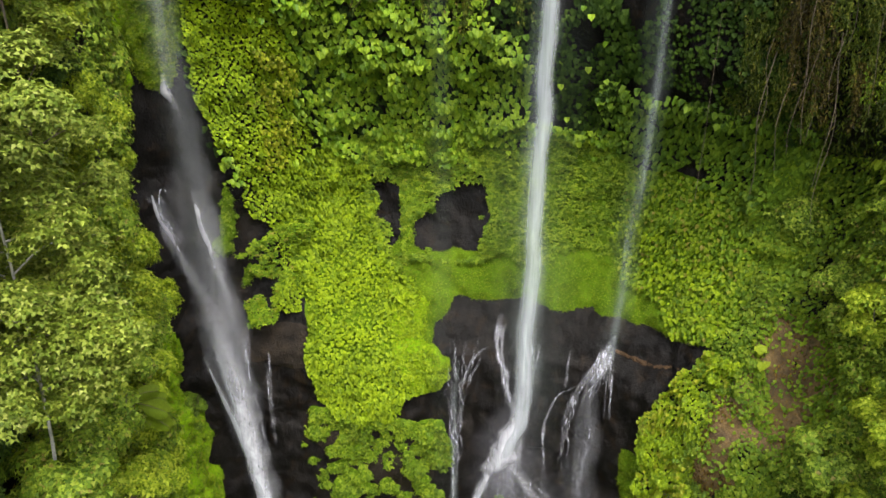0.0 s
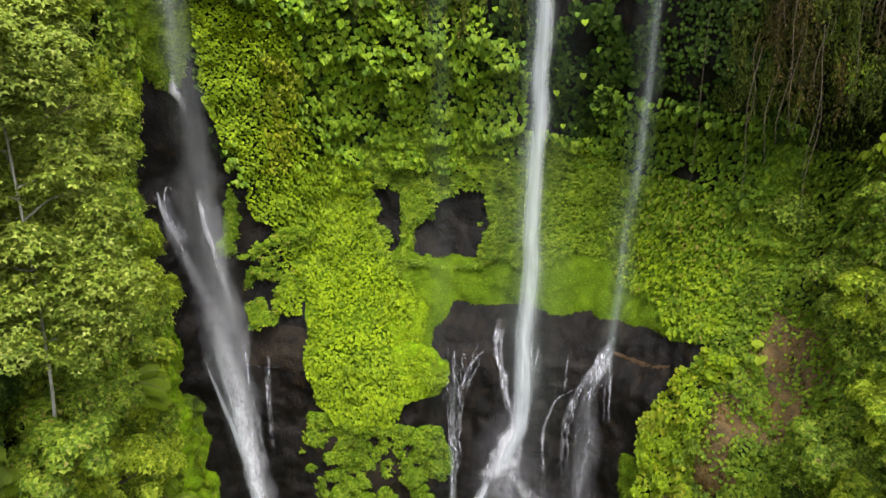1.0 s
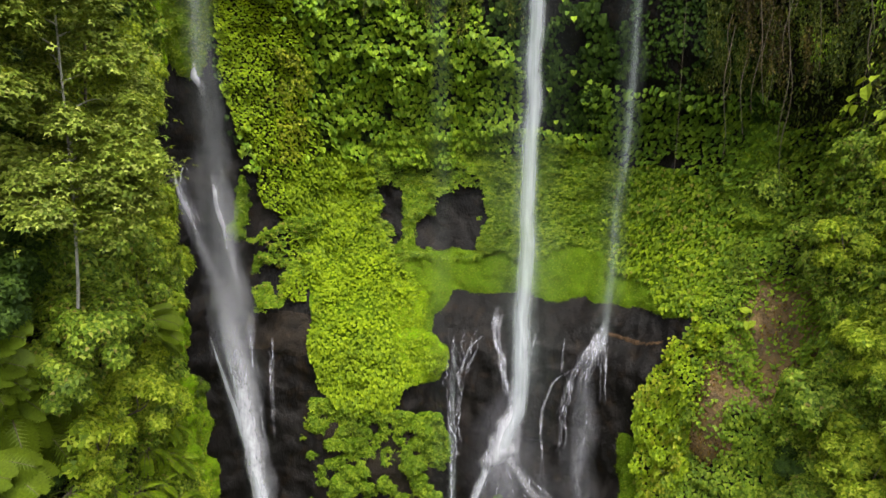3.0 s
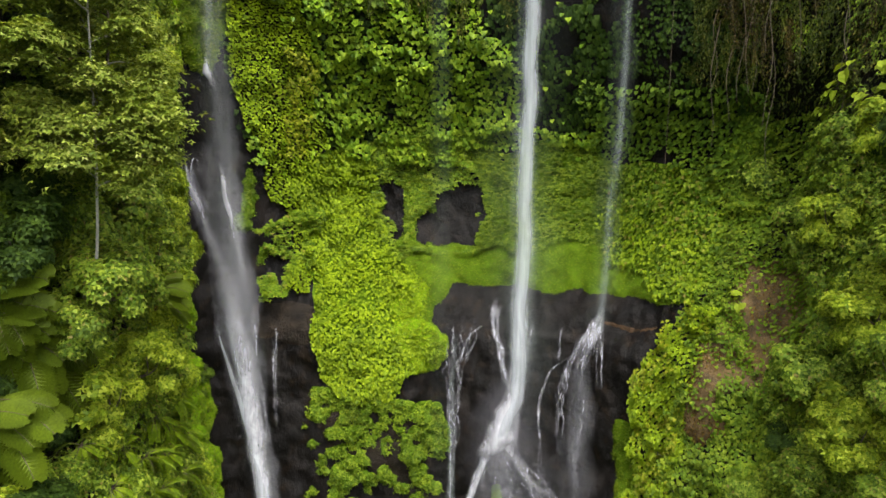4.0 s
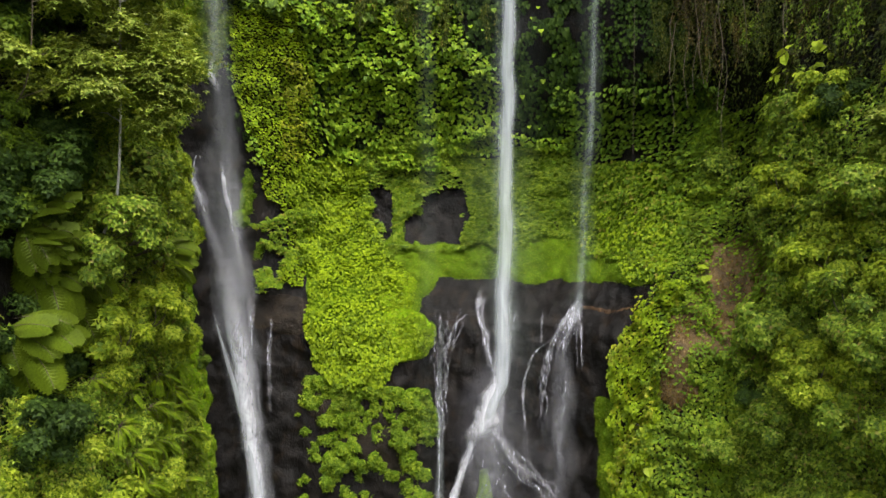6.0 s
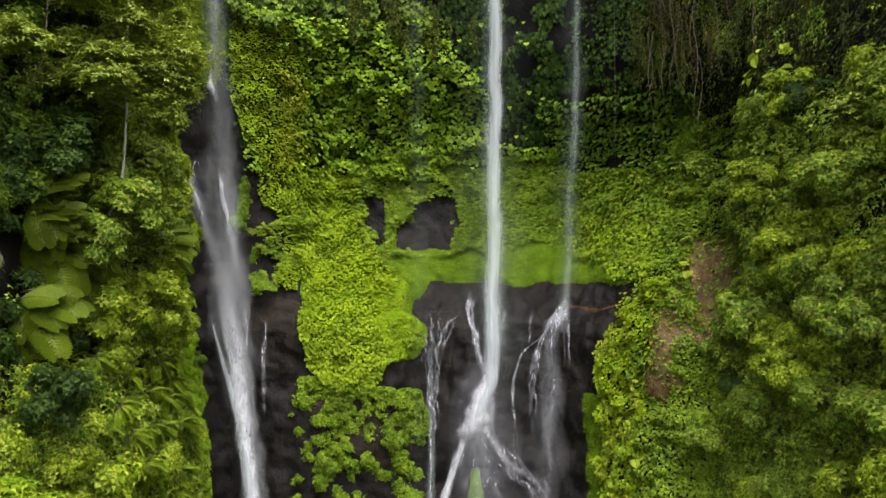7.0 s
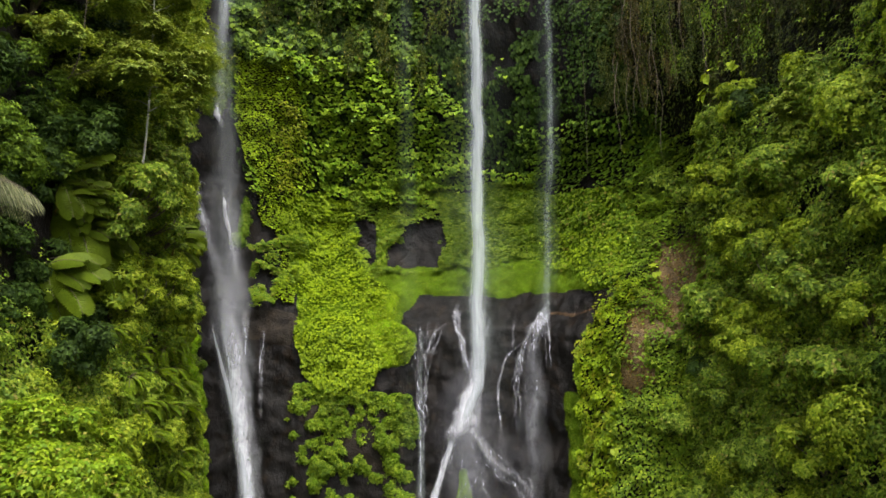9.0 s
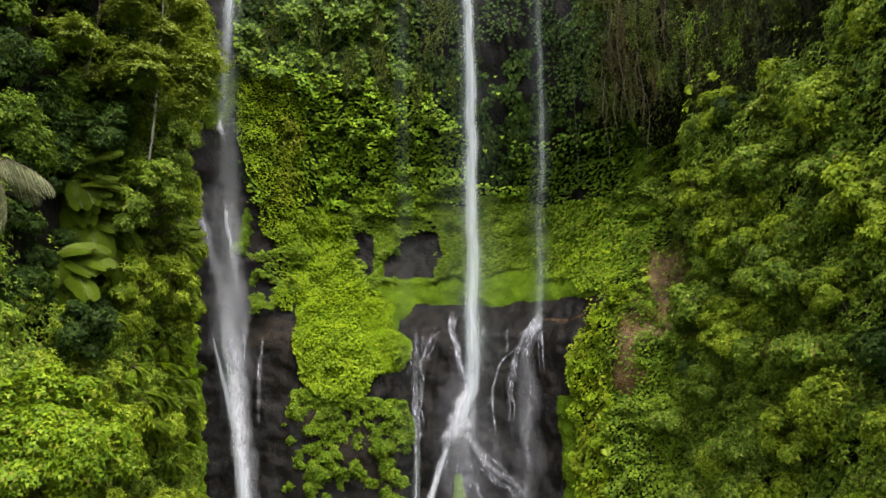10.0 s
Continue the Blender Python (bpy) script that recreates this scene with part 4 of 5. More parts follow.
shingles("creeper_carpet", 1, TONGUE, (114, 131, 21, 46), 0.32, LIME, "bright lime-green creeper carpet spilling over the ledge", "creeper", lift=0.8, tufts=0.65, knob=0.6, loose=0.26, layers=((0.1, 1.0), (0.42, 0.85)))
shingles("creeper_carpet", 2, LIMEWEST, (110, 119, 30, 59), 0.28, LIME, "yellow-green creeper leaves beside the slanting fall", "creeper", lift=1.3, tufts=0.55, knob=0.6, loose=0.22)
shingles("creeper_carpet", 21, [(139.6, 39.4), (146, 39.0), (149.2, 37.6), (149.6, 35), (148.4, 32.4), (146.5, 33), (140.9, 34.8)], (139, 155, 31, 41), 0.32, LIME, "bright lime creeper along the lip of the hollow", "creeper", lift=0.5, tufts=0.5, rough=1.1, loose=0.28, layers=((0.5, 0.6),))
shingles("creeper_carpet", 3, LIMEEAST, (139, 155, 31, 45), 0.34, MIDLIME, "yellow-green creeper carpet on the hollow wall", "creeper", lift=0.5, tufts=0.5, knob=0.7, loose=0.28, layers=((0.1, 1.0), (0.42, 0.8)))
shingles("creeper_carpet", 31, EASTBUSH, (143, 154, 10, 34), 0.3, YELLOWED, "yellowing creeper leaves in the bright thicket", "creeper", tufts=1.1, knob=0.8, layers=((0.42, 0.35),), skip=(BARELOW,))
carpet("creeper_carpet", 23, [(114.7, 52.6), (116.6, 52.0), (116.2, 47.7), (115.2, 43.2), (114.0, 43.6), (114.2, 48.9)], (113, 118, 42, 54), 30, 0.26, HEART, YELLOWED, "yellowing creeper leaves in the lime carpet", "creeper", off=(0.3, 1.1), tufts=0.6, rough=0.9, gaps=-0.1)
shingles("creeper_carpet", 4, EASTBUSH, (143, 154, 10, 34), 0.30, LIME, "bright creeper thicket hanging beside the wet rock face", "creeper", tufts=1.1, knob=0.8, stray=0.3, skip=(BARELOW,))
shingles("broad_leaves", 5, None, (112.2, 140, 43, 58), 0.48, BROAD, "dense broad green leaves covering the overhanging wall", "foliage", tufts=1.3, gaps=-0.75, stray=0.02, layers=((0.15, 1.0), (0.5, 0.9)), skip=(LIMEWEST, TONGUE, FALLBACK, CURTAIN, NICHE, HOLLOW, DIM))
# Underlayer whose dark colour stands for shade between the broad leaves.
carpet("broad_leaves", 15, [(110.5, 57), (134, 57), (134, 45), (112, 45)], (110.5, 134, 44, 58), 9, 0.46, HEART, SHADE, "leaves coloured dark as shade deep in the broad-leaved cover", "foliage", off=(0.0, 0.25), lift=0.4, skip=(LIMEWEST, TONGUE))
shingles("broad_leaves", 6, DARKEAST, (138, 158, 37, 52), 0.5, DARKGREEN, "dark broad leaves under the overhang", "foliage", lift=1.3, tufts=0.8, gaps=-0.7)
carpet("fern_carpet", 7, [(121.7, 44.5), (124.4, 46), (133, 46.5), (132.8, 41), (131.9, 34.8), (124.6, 34.6), (123.4, 37), (122.9, 41)], (120, 135, 33, 48), 40, 0.3, TRIPLE, OLIVE,
       "fine olive fern carpet over the rock hollow", "fern", tufts=0.6, skip=(NICHE, HOLLOW), stray=0.0)
carpet("fern_carpet", 8, FALLBACK, (129, 144, 33, 47), 60, 0.22, TRIPLE, OLIVE, "fine green fern carpet behind the falling water", "fern", tufts=0.4, rough=1.2, skip=(HOLLOW,), stray=0.0)
shingles("creeper_carpet", 9, [(145.8, 44.4), (149.6, 39.4), (150, 35), (148.6, 32), (149, 28), (148.8, 22), (148.6, 10), (164, 10), (164, 46), (156, 48)], (146, 166, 9, 49), 0.29, OLIVE,
         "mixed olive creepers on the sloping flank", "creeper", tufts=0.9, knob=0.8, stray=0.2, rough=0.9, loose=0.28, skip=(BARE, BARELOW))
# Leaves behind the vines carry the overhang's shade in their colour.
carpet("broad_leaves", 20, CURTAIN, (136, 151, 46, 76), 22, 0.32, HEART, SHADE, "shade-darkened leaves behind the hanging vines", "foliage", off=(0.0, 0.4), lift=0.3, tufts=0.8, gaps=-0.5)
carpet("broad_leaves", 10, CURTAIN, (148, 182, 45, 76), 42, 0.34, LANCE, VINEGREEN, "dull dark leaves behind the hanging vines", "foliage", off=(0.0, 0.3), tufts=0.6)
shingles("broad_leaves", 11, [(110, 56.5), (130, 56.5), (131, 78), (110, 78)], (110.5, 146, 44, 77), 0.48, DEEP, "deep green, shade-darkened broad leaves high on the overhanging wall", "foliage", lift=0.7, tufts=1.7, knob=0.7, gaps=-0.15, skip=(CURTAIN, DIM))
# Dark-coloured underlayer: shade in the gaps of the high leaf cover.
carpet("broad_leaves", 33, [(110, 56.5), (130, 56.5), (131, 78), (110, 78)], (110.5, 146, 44, 77), 22, 0.42, HEART, SHADE, "leaves coloured dark as shade deep in the high leaf cover", "foliage", off=(0.0, 0.3), lift=0.4, tufts=0.6, skip=(CURTAIN, DIM))
# Overhang shade on the wall between the falls is painted by leaf colour.
shingles("broad_leaves", 22, DIM, (129, 146.5, 46, 61), 0.48, SHADE, "sparse shade-darkened leaves on the dim wall between the falls", "foliage", lift=0.25, tufts=0.7, gaps=0.12, rough=1.0, skip=(CURTAIN,))
carpet("broad_leaves", 30, [(130, 61), (145, 61), (145, 78), (130, 78)], (130, 145, 60, 77), 7, 0.36, HEART, SHADE, "sparse shade-darkened leaves below the rim", "foliage", lift=0.4, tufts=0.7)
carpet("creeper_carpet", 12, [(112.6, 44), (115.6, 43), (116.6, 36), (117.2, 30.8), (113.4, 31), (112.8, 36)], (112, 118, 30, 45), 60, 0.27, TRIPLE, MIDLIME,
       "sparse yellow-green plants hanging over dark rock", "creeper", off=(0.1, 0.8), tufts=0.9, gaps=0.1)
carpet("dry_leaves", 16, SCAR, (151, 159, 27, 37), 22, 0.24, LANCE, DEAD, "dry brown leaves and roots over the bare earth", "dead leaves", off=(0.05, 0.4), lift=0.2, hang=1.8, gaps=-0.25)
carpet("dry_leaves", 17, BARELOW, (148, 153.5, 21, 31), 60, 0.24, LANCE, DEAD, "dry brown creeper stems over a bare patch", "dead leaves", off=(0.1, 0.5), lift=0.2, hang=1.8, gaps=-0.35)
carpet("creeper_carpet", 18, BARELOW, (148, 153.5, 21, 31), 16, 0.25, HEART, OLIVE, "thin olive creepers over a bare patch", "creeper", off=(0.1, 0.5), gaps=0.0)
carpet("creeper_carpet", 19, SCAR, (151, 159, 27, 37), 18, 0.25, HEART, OLIVE, "thin olive creepers round the earth scar", "creeper", off=(0.1, 0.5), gaps=0.0, skip=(BARE,))
carpet("shrub_cover", 13, None, (156, 192, 12, 60), 20, 0.32, FOUR, SHRUB, "low green growth between the shrubs", "shrub thicket", off=(0.2, 1.0), lift=0.7, hang=0.8, loose=0.4, tufts=0.9, skip=(SCAR, CURTAIN))
carpet("shrub_cover", 14, None, (70, 104.5, 12, 60), 18, 0.32, FOUR, SHRUB, "low mixed green growth between the shrubs", "shrub thicket", off=(0.2, 1.0), lift=0.7, hang=0.8, loose=0.4, tufts=0.8, skip=(FERNBAY, DARKBANK, MOSSRIM))
for seed, s0, s1, z0, z1 in ((24, 4, 71, 0, 40), (25, 190, LENGTH - 4, 0, 40), (26, 70, 104.5, 0, 13), (27, 150, 192, 0, 13), (28, 40, 104, 55, 80), (29, 165, 220, 52, 80)):
    carpet("shrub_cover", seed, None, (s0, s1, z0, z1), 3.2, 0.75, FOUR, SHRUB, "rough green growth on the gorge side", "shrub thicket", off=(0.1, 0.9), lift=0.7, hang=0.8, loose=0.4, tufts=1.0, skip=(CURTAIN,))


# ---- thickets on the gorge's sides ----


def thicket(name, seed, box, domes, radius, per_dome, size, shape, mat, label, skip=(), poly=None, reach=0.35, stand=0.2):
    """Rounded shrub heads side by side on the wall, each a shell of leaves."""
    rng = np.random.RandomState(seed)
    s, z = scatter(rng, domes, *box)
    on = inside(poly, s, z) if poly else np.ones(len(s), bool)
    for other in skip:
        on &= ~inside(other, s, z)
    p, n = wall_frame(s[on], z[on])
    ps, ns, sz = [], [], []
    for c, m in zip(p, n):
        r = radius * rng.uniform(0.55, 1.3)
        k = int(per_dome * (r / radius) ** 2)
        d = unit(rng.normal(size=(k, 3)) + 0.9 * m + np.array((0, 0, 0.45)))
        keep = (d @ m) > -0.25
        d = d[keep]
        ps.append(c + m * stand + r * d * np.array((1, 1, 0.8)) * rng.uniform(1 - reach, 1.08, len(d))[:, None] * (1 + 0.22 * fbm(d * 2.2 + c, 2))[:, None])
        ns.append(d), sz.append(np.full(len(d), size * rng.uniform(0.8, 1.2)))
    v, f = blades(rng, np.vstack(ps), np.vstack(ns), np.concatenate(sz), shape, 0.5, 0.7, 0.4)
    return tagged(new(name, mesh_of(name, v, f, mat)), label, "shrub thicket", kind="stuff")


WEST = (71, 104.2, 11, 64)
thicket("shrub_thicket", 21, WEST, 345, 1.5, 300, 0.28, FOUR, SHRUB, "dense mixed green shrubs clinging to the steep bank", skip=(FERNBAY, DARKBANK, MOSSRIM))
thicket("shrub_thicket", 22, (76, 104.2, 12, 60), 130, 1.3, 320, 0.28, FOUR, SUNNY, "young yellow-green shrubs scattered over the steep bank", stand=1.1, skip=(FERNBAY, DARKBANK, MOSSRIM))
# Shade of the upper bank is carried by a darker leaf colour.
thicket("shrub_thicket", 28, (70, 97, 36, 64), 90, 1.5, 300, 0.28, FOUR, SHADE, "shade-darkened shrubs on the upper bank", poly=DARKBANK)
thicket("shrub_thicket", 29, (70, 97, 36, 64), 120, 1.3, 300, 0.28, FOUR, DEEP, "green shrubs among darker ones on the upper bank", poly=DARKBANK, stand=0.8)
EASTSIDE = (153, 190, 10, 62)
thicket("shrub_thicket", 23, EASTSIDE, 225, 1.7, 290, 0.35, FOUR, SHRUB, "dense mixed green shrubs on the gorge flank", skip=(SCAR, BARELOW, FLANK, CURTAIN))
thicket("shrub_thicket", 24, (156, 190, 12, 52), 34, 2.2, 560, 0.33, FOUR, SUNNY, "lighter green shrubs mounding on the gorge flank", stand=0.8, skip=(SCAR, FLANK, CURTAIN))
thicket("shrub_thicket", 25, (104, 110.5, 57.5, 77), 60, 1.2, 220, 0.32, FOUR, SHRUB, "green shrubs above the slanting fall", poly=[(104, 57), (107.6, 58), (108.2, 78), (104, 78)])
# Growth coloured dark for the shade behind the fern fronds.
thicket("shrub_thicket", 27, (74, 88, 26, 44), 70, 1.1, 190, 0.3, FOUR, SHADE, "shade-darkened leafy growth in a fold of the bank", poly=FERNBAY)
# Unseen rim shrubs, in the same shade-darkened leaf colour.
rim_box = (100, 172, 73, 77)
thicket("shrub_thicket", 26, rim_box, 100, 1.6, 120, 0.45, FOUR, SHADE, "shade-darkened shrubs along the cliff rim")

# ---- hanging vines under the overhang ----


def curtain(name, seed, clumps, box, poly, mat, label, leaf=0.3, drop=(3, 9), per_m=9, strands=9, lowest=49.5):
    """Vines in hanging clumps of several strands, with gaps between."""
    rng = np.random.RandomState(seed)
    s, z = scatter(rng, clumps * 3, *box)
    on = inside(poly, s, z, 0.3)
    s, z = s[on][:clumps], z[on][:clumps]
    p, n = wall_frame(s, z)
    ps, ns = [], []
    for c, m in zip(p, n):
        side = np.array((-m[1], m[0], 0))
        common, off = rng.uniform(*drop), rng.uniform(0.2, 1.3)
        for _ in range(rng.randint(3, strands + 1)):
            length = max(0.8, min(common, c[2] - lowest) * rng.uniform(0.5, 1.1))
            k = int(length * per_m)
            t = np.sort(rng.uniform(0, 1, k) ** 1.3)
            base = c + m * (off + rng.uniform(-0.2, 0.3)) + side * rng.normal(0, 0.45) + np.array((0, 0, rng.uniform(-0.6, 0.6)))
            way = np.stack([0.18 * np.sin(t * 5 + c[0] * 3), 0.1 * np.cos(t * 4 + c[0]), -t * length], 1)
            ps.append(base + way + rng.normal(0, 0.13, (k, 3)) * (1.2 - 0.6 * t)[:, None])
            ns.append(np.repeat(m[None], k, 0))
    v, f = blades(rng, np.vstack(ps), np.vstack(ns), leaf, LANCE, 0.3, 1.6, 0.35)
    return tagged(new(name, mesh_of(name, v, f, mat)), label, "vines", kind="stuff")


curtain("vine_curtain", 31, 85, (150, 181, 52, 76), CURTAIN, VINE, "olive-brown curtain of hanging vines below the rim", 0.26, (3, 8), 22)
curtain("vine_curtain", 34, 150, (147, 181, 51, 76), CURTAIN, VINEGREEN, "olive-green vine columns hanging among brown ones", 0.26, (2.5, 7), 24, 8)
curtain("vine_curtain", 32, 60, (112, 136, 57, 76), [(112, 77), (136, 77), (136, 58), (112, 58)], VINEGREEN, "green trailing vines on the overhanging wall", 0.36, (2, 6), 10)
curtain("vine_curtain", 33, 22, (154, 176, 49, 58), CURTAIN, OLIVE, "yellow-green trailing vine tufts among darker vines", 0.3, (1, 3.5), 14, lowest=46)

rng = np.random.RandomState(41)
for i in range(30):
    s_, top = rng.uniform(149, 168), rng.uniform(51, 66)
    (p,), (n,) = wall_frame(np.array([s_]), np.array([top]))
    length = rng.uniform(4, 10)
    p = p + n * rng.uniform(0.7, 1.6)
    pts = [p + np.array((0.25 * math.sin(j * 1.3 + i), 0.15 * math.cos(j + i), -length * j / 5)) for j in range(6)]
    v, f = tube(bent(pts, 4), np.linspace(0.035, 0.014, 21), 4)
    root = new("hanging_root", mesh_of("hanging_root", v, f, STEM, True))
    tagged(root, "thin brown aerial root hanging free from the overhang", "root", "hanging roots")
for i in range(16):
    s_, top = rng.uniform(153.2, 157), rng.uniform(33.4, 36)
    length = rng.uniform(1.5, 4.5)
    zs = top - length * np.linspace(0, 1, 6)
    p, n = wall_frame(s_ + 0.18 * np.sin(zs * 2 + i), zs)
    v, f = tube(bent(p + n * 0.2, 3), np.linspace(0.028, 0.010, 16), 4)
    tagged(new("dry_root", mesh_of("dry_root", v, f, STEM, True)), "thin dry root trailing down bare brown earth", "root", "dry roots on the scar")
v, f = tube([(17.5, 45.4, 60), (17.45, 45.5, 54), (17.5, 45.5, 48), (17.45, 45.5, 43.4)], 0.014, 5)
tagged(new("hanging_root", mesh_of("hanging_root", v, f, STEM, True)), "single long thin root hanging straight down", "root", "hanging roots")

# ---- shrubs, trees, ferns ----


def crown_of(rng, centre, radius, count, size, shape, flat=0.75, holes=0.35, knots=9, knot=(0.2, 0.42)):
    """A crown of leaf tufts with gaps between."""
    tufts = max(6, int(radius * knots))
    ps, ns = [], []
    for _ in range(tufts):
        d = unit(rng.normal(size=3) + np.array((0, 0, 0.35)))
        c = np.asarray(centre) + d * radius * np.array((1, 1, flat)) * rng.uniform(0.45, 0.95)
        r = radius * rng.uniform(*knot)
        k = count // tufts
        e = unit(rng.normal(size=(k, 3)) + 0.6 * d + np.array((0, 0, 0.4)))
        ps.append(c + e * r * np.array((1, 1, 0.85)) * rng.uniform(1 - holes, 1.1, k)[:, None])
        ns.append(unit(e + 0.5 * d))
    return blades(rng, np.vstack(ps), np.vstack(ns), size, shape, 0.8, 0.5, 0.4)


def shrub(seed, radius, count, size, shape, mat, label, group="shrubs on the banks"):
    rng = np.random.RandomState(seed)
    ob = thing("shrub", label, "shrub", group=group)
    for i in range(4):
        a = i * 1.57 + rng.uniform(0, 0.6)
        tip = np.array((math.cos(a) * radius * 0.5, math.sin(a) * radius * 0.5, radius * 0.9))
        part("stem", *tube(bent([(0, 0, -0.6 * radius), tip * 0.45 + (0, 0, 0.1), tip], 5), np.linspace(0.09, 0.03, 11) * radius / 2, 5), STEM, ob)
    v, f = crown_of(rng, (0, 0, radius * 0.7), radius, count, size, shape)
    part("crown", v, f, mat, ob, smooth=False)
    return ob


def settle(base, s, z, off, scale, turn, tilt=0.35):
    """A copy standing out from the wall."""
    (p,), (n,) = wall_frame(np.array([float(s)]), np.array([float(z)]))
    p = p + n * off
    lean = Vector(n).cross(Vector((0, 0, 1)))
    m = Matrix.Translation(Vector(p)) @ Matrix.Rotation(-tilt, 4, lean) @ Matrix.Rotation(turn, 4, "Z") @ Matrix.Diagonal((scale, scale, scale, 1))
    ob = copy_thing(base, m)
    ob.scale = (scale, scale, scale)
    return ob


def drop_thing(ob):
    for o in [*ob.children_recursive, ob]:
        bpy.data.objects.remove(o)


# The third base is the same shrub with bank shade in its colour.
bases = [shrub(51, 2.0, 1700, 0.32, FOUR, SUNNY, "leafy yellow-green shrub standing out from the bank"),
         shrub(52, 2.0, 1700, 0.32, FOUR, SHRUB, "leafy mid-green shrub standing out from the bank"),
         shrub(53, 2.0, 1800, 0.3, FOUR, SHADE, "shade-darkened shrub on the bank")]
spots = [(0, 86, 30, 0.3), (1, 89, 38, 0.3), (1, 93, 29.5, 0.2), (0, 96, 33, 0.2), (2, 81, 26, 0.2), (1, 100, 36.5, 0.1), (1, 90, 45, 0.3), (2, 84, 41, 0.3),
         (1, 97, 44, 0.2), (0, 102, 46, 0.0), (1, 103, 52, 0.0), (2, 95, 52, 0.2), (2, 79, 48, 0.4), (1, 86, 55, 0.4), (0, 99, 57, 0.2), (2, 91, 60, 0.3), (0, 83, 20, 0.3),
         (0, 161, 34, 0.5), (0, 164.5, 33.6, 0.8), (1, 166, 38, 0.6), (1, 159, 29, 0.4), (0, 163, 27, 0.5), (1, 168, 30, 0.8), (1, 172, 24, 0.8), (0, 175, 28, 0.8), (2, 158, 24, 0.3), (1, 156.5, 39, 0.3),
         (0, 162.5, 44.5, 0.6), (2, 163, 44, 0.3), (1, 170, 44, 0.8), (1, 174, 36, 0.9), (0, 178, 33, 0.8), (2, 180, 24, 0.6), (0, 170, 19, 0.6),
         (1, 164, 18, 0.5), (1, 155, 20, 0.2)]
rng = np.random.RandomState(61)
for kind, s_, z_, off in spots:
    settle(bases[kind], s_, z_, off, rng.uniform(0.8, 1.35), rng.uniform(0, 6.28))
for b in bases:
    drop_thing(b)


def bush(seed, at, radius, count, size, shape, mat, label, foot=None, **crown):
    rng = np.random.RandomState(seed)
    ob = thing("bush", label, "bush", at)
    for i in range(7):
        a = i * 0.9
        tip = np.array((math.cos(a) * radius * 0.55, math.sin(a) * radius * 0.55, radius * 0.35))
        root = np.array(foot) if foot else np.array((0, 0, -radius * 1.3))
        part("stem", *tube(bent([root, tip * 0.4 - (0, 0, radius * 0.4), tip], 5), np.linspace(0.06, 0.02, 11), 5), STEM, ob)
    v, f = crown_of(rng, (0, 0, 0), radius, count, size, shape, 0.85, **crown)
    part("crown", v, f, mat, ob, smooth=False)
    return ob


bush(71, (-15.6, 12.0, 20.8), 4.6, 12000, 0.3, FOUR, MIDLIME, "big rounded lime-green bush on the lower bank", (-4.6, 0, -4), knots=26, knot=(0.13, 0.25))
for i, (x, y, z, r, m) in enumerate(((-15.8, 23.6, 37.4, 2.3, SHRUB), (-16.4, 26.6, 37.0, 2.2, SHRUB), (-17.0, 29.6, 36.4, 2.2, SHRUB), (-16.9, 29.5, 31.6, 2.3, SUNNY), (-17.2, 32.0, 30.2, 2.0, SUNNY), (-17.4, 26.0, 30.6, 1.9, SUNNY),
                                     (-18.2, 33.4, 37.5, 2.0, SHRUB), (-18.0, 20.6, 40.2, 2.2, SHADE), (-17.6, 19.0, 27.2, 2.2, SHADE), (-17.6, 30.5, 41.0, 2.2, SHRUB), (-16.6, 22.6, 35.7, 1.7, SHRUB))):
    bush(700 + i, (x, y, z), r, 1900, 0.31, FOUR, m, "leafy green bush bulging out from the bank" if m is not SHADE else "shade-darkened bush in a fold of the bank", (-2.6, 0, -1.6))


for i, (s_, z_, r_) in enumerate(((107.4, 26.0, 1.3), (107.0, 23.4, 1.2), (106.4, 21.0, 1.1))):
    (p,), (n,) = wall_frame(np.array([s_]), np.array([z_]))
    bush(760 + i, tuple(p + n * 0.9), r_, int(700 * r_ ** 2), 0.28, FOUR, DEEP, "dark green bush at the edge of the slanting fall", tuple(-1.6 * n - np.array((0, 0, 0.6))))

for i, (s_, z_, r_) in enumerate(((163.6, 34.6, 2.4), (166.4, 32.2, 3.0), (170.6, 30.4, 2.8), (163.6, 27.6, 2.4), (168.4, 25.6, 2.6), (160.2, 23.4, 2.2), (159.4, 40.2, 2.2), (166.6, 39.6, 2.6))):
    (p,), (n,) = wall_frame(np.array([s_]), np.array([z_]))
    bush(730 + i, tuple(p + n * 1.3), r_, int(480 * r_ ** 2), 0.34, FOUR, SUNNY if i % 3 == 0 else SHRUB, "broad mounded light green bush on the gorge flank", tuple(-2.2 * n - np.array((0, 0, 0.8))))


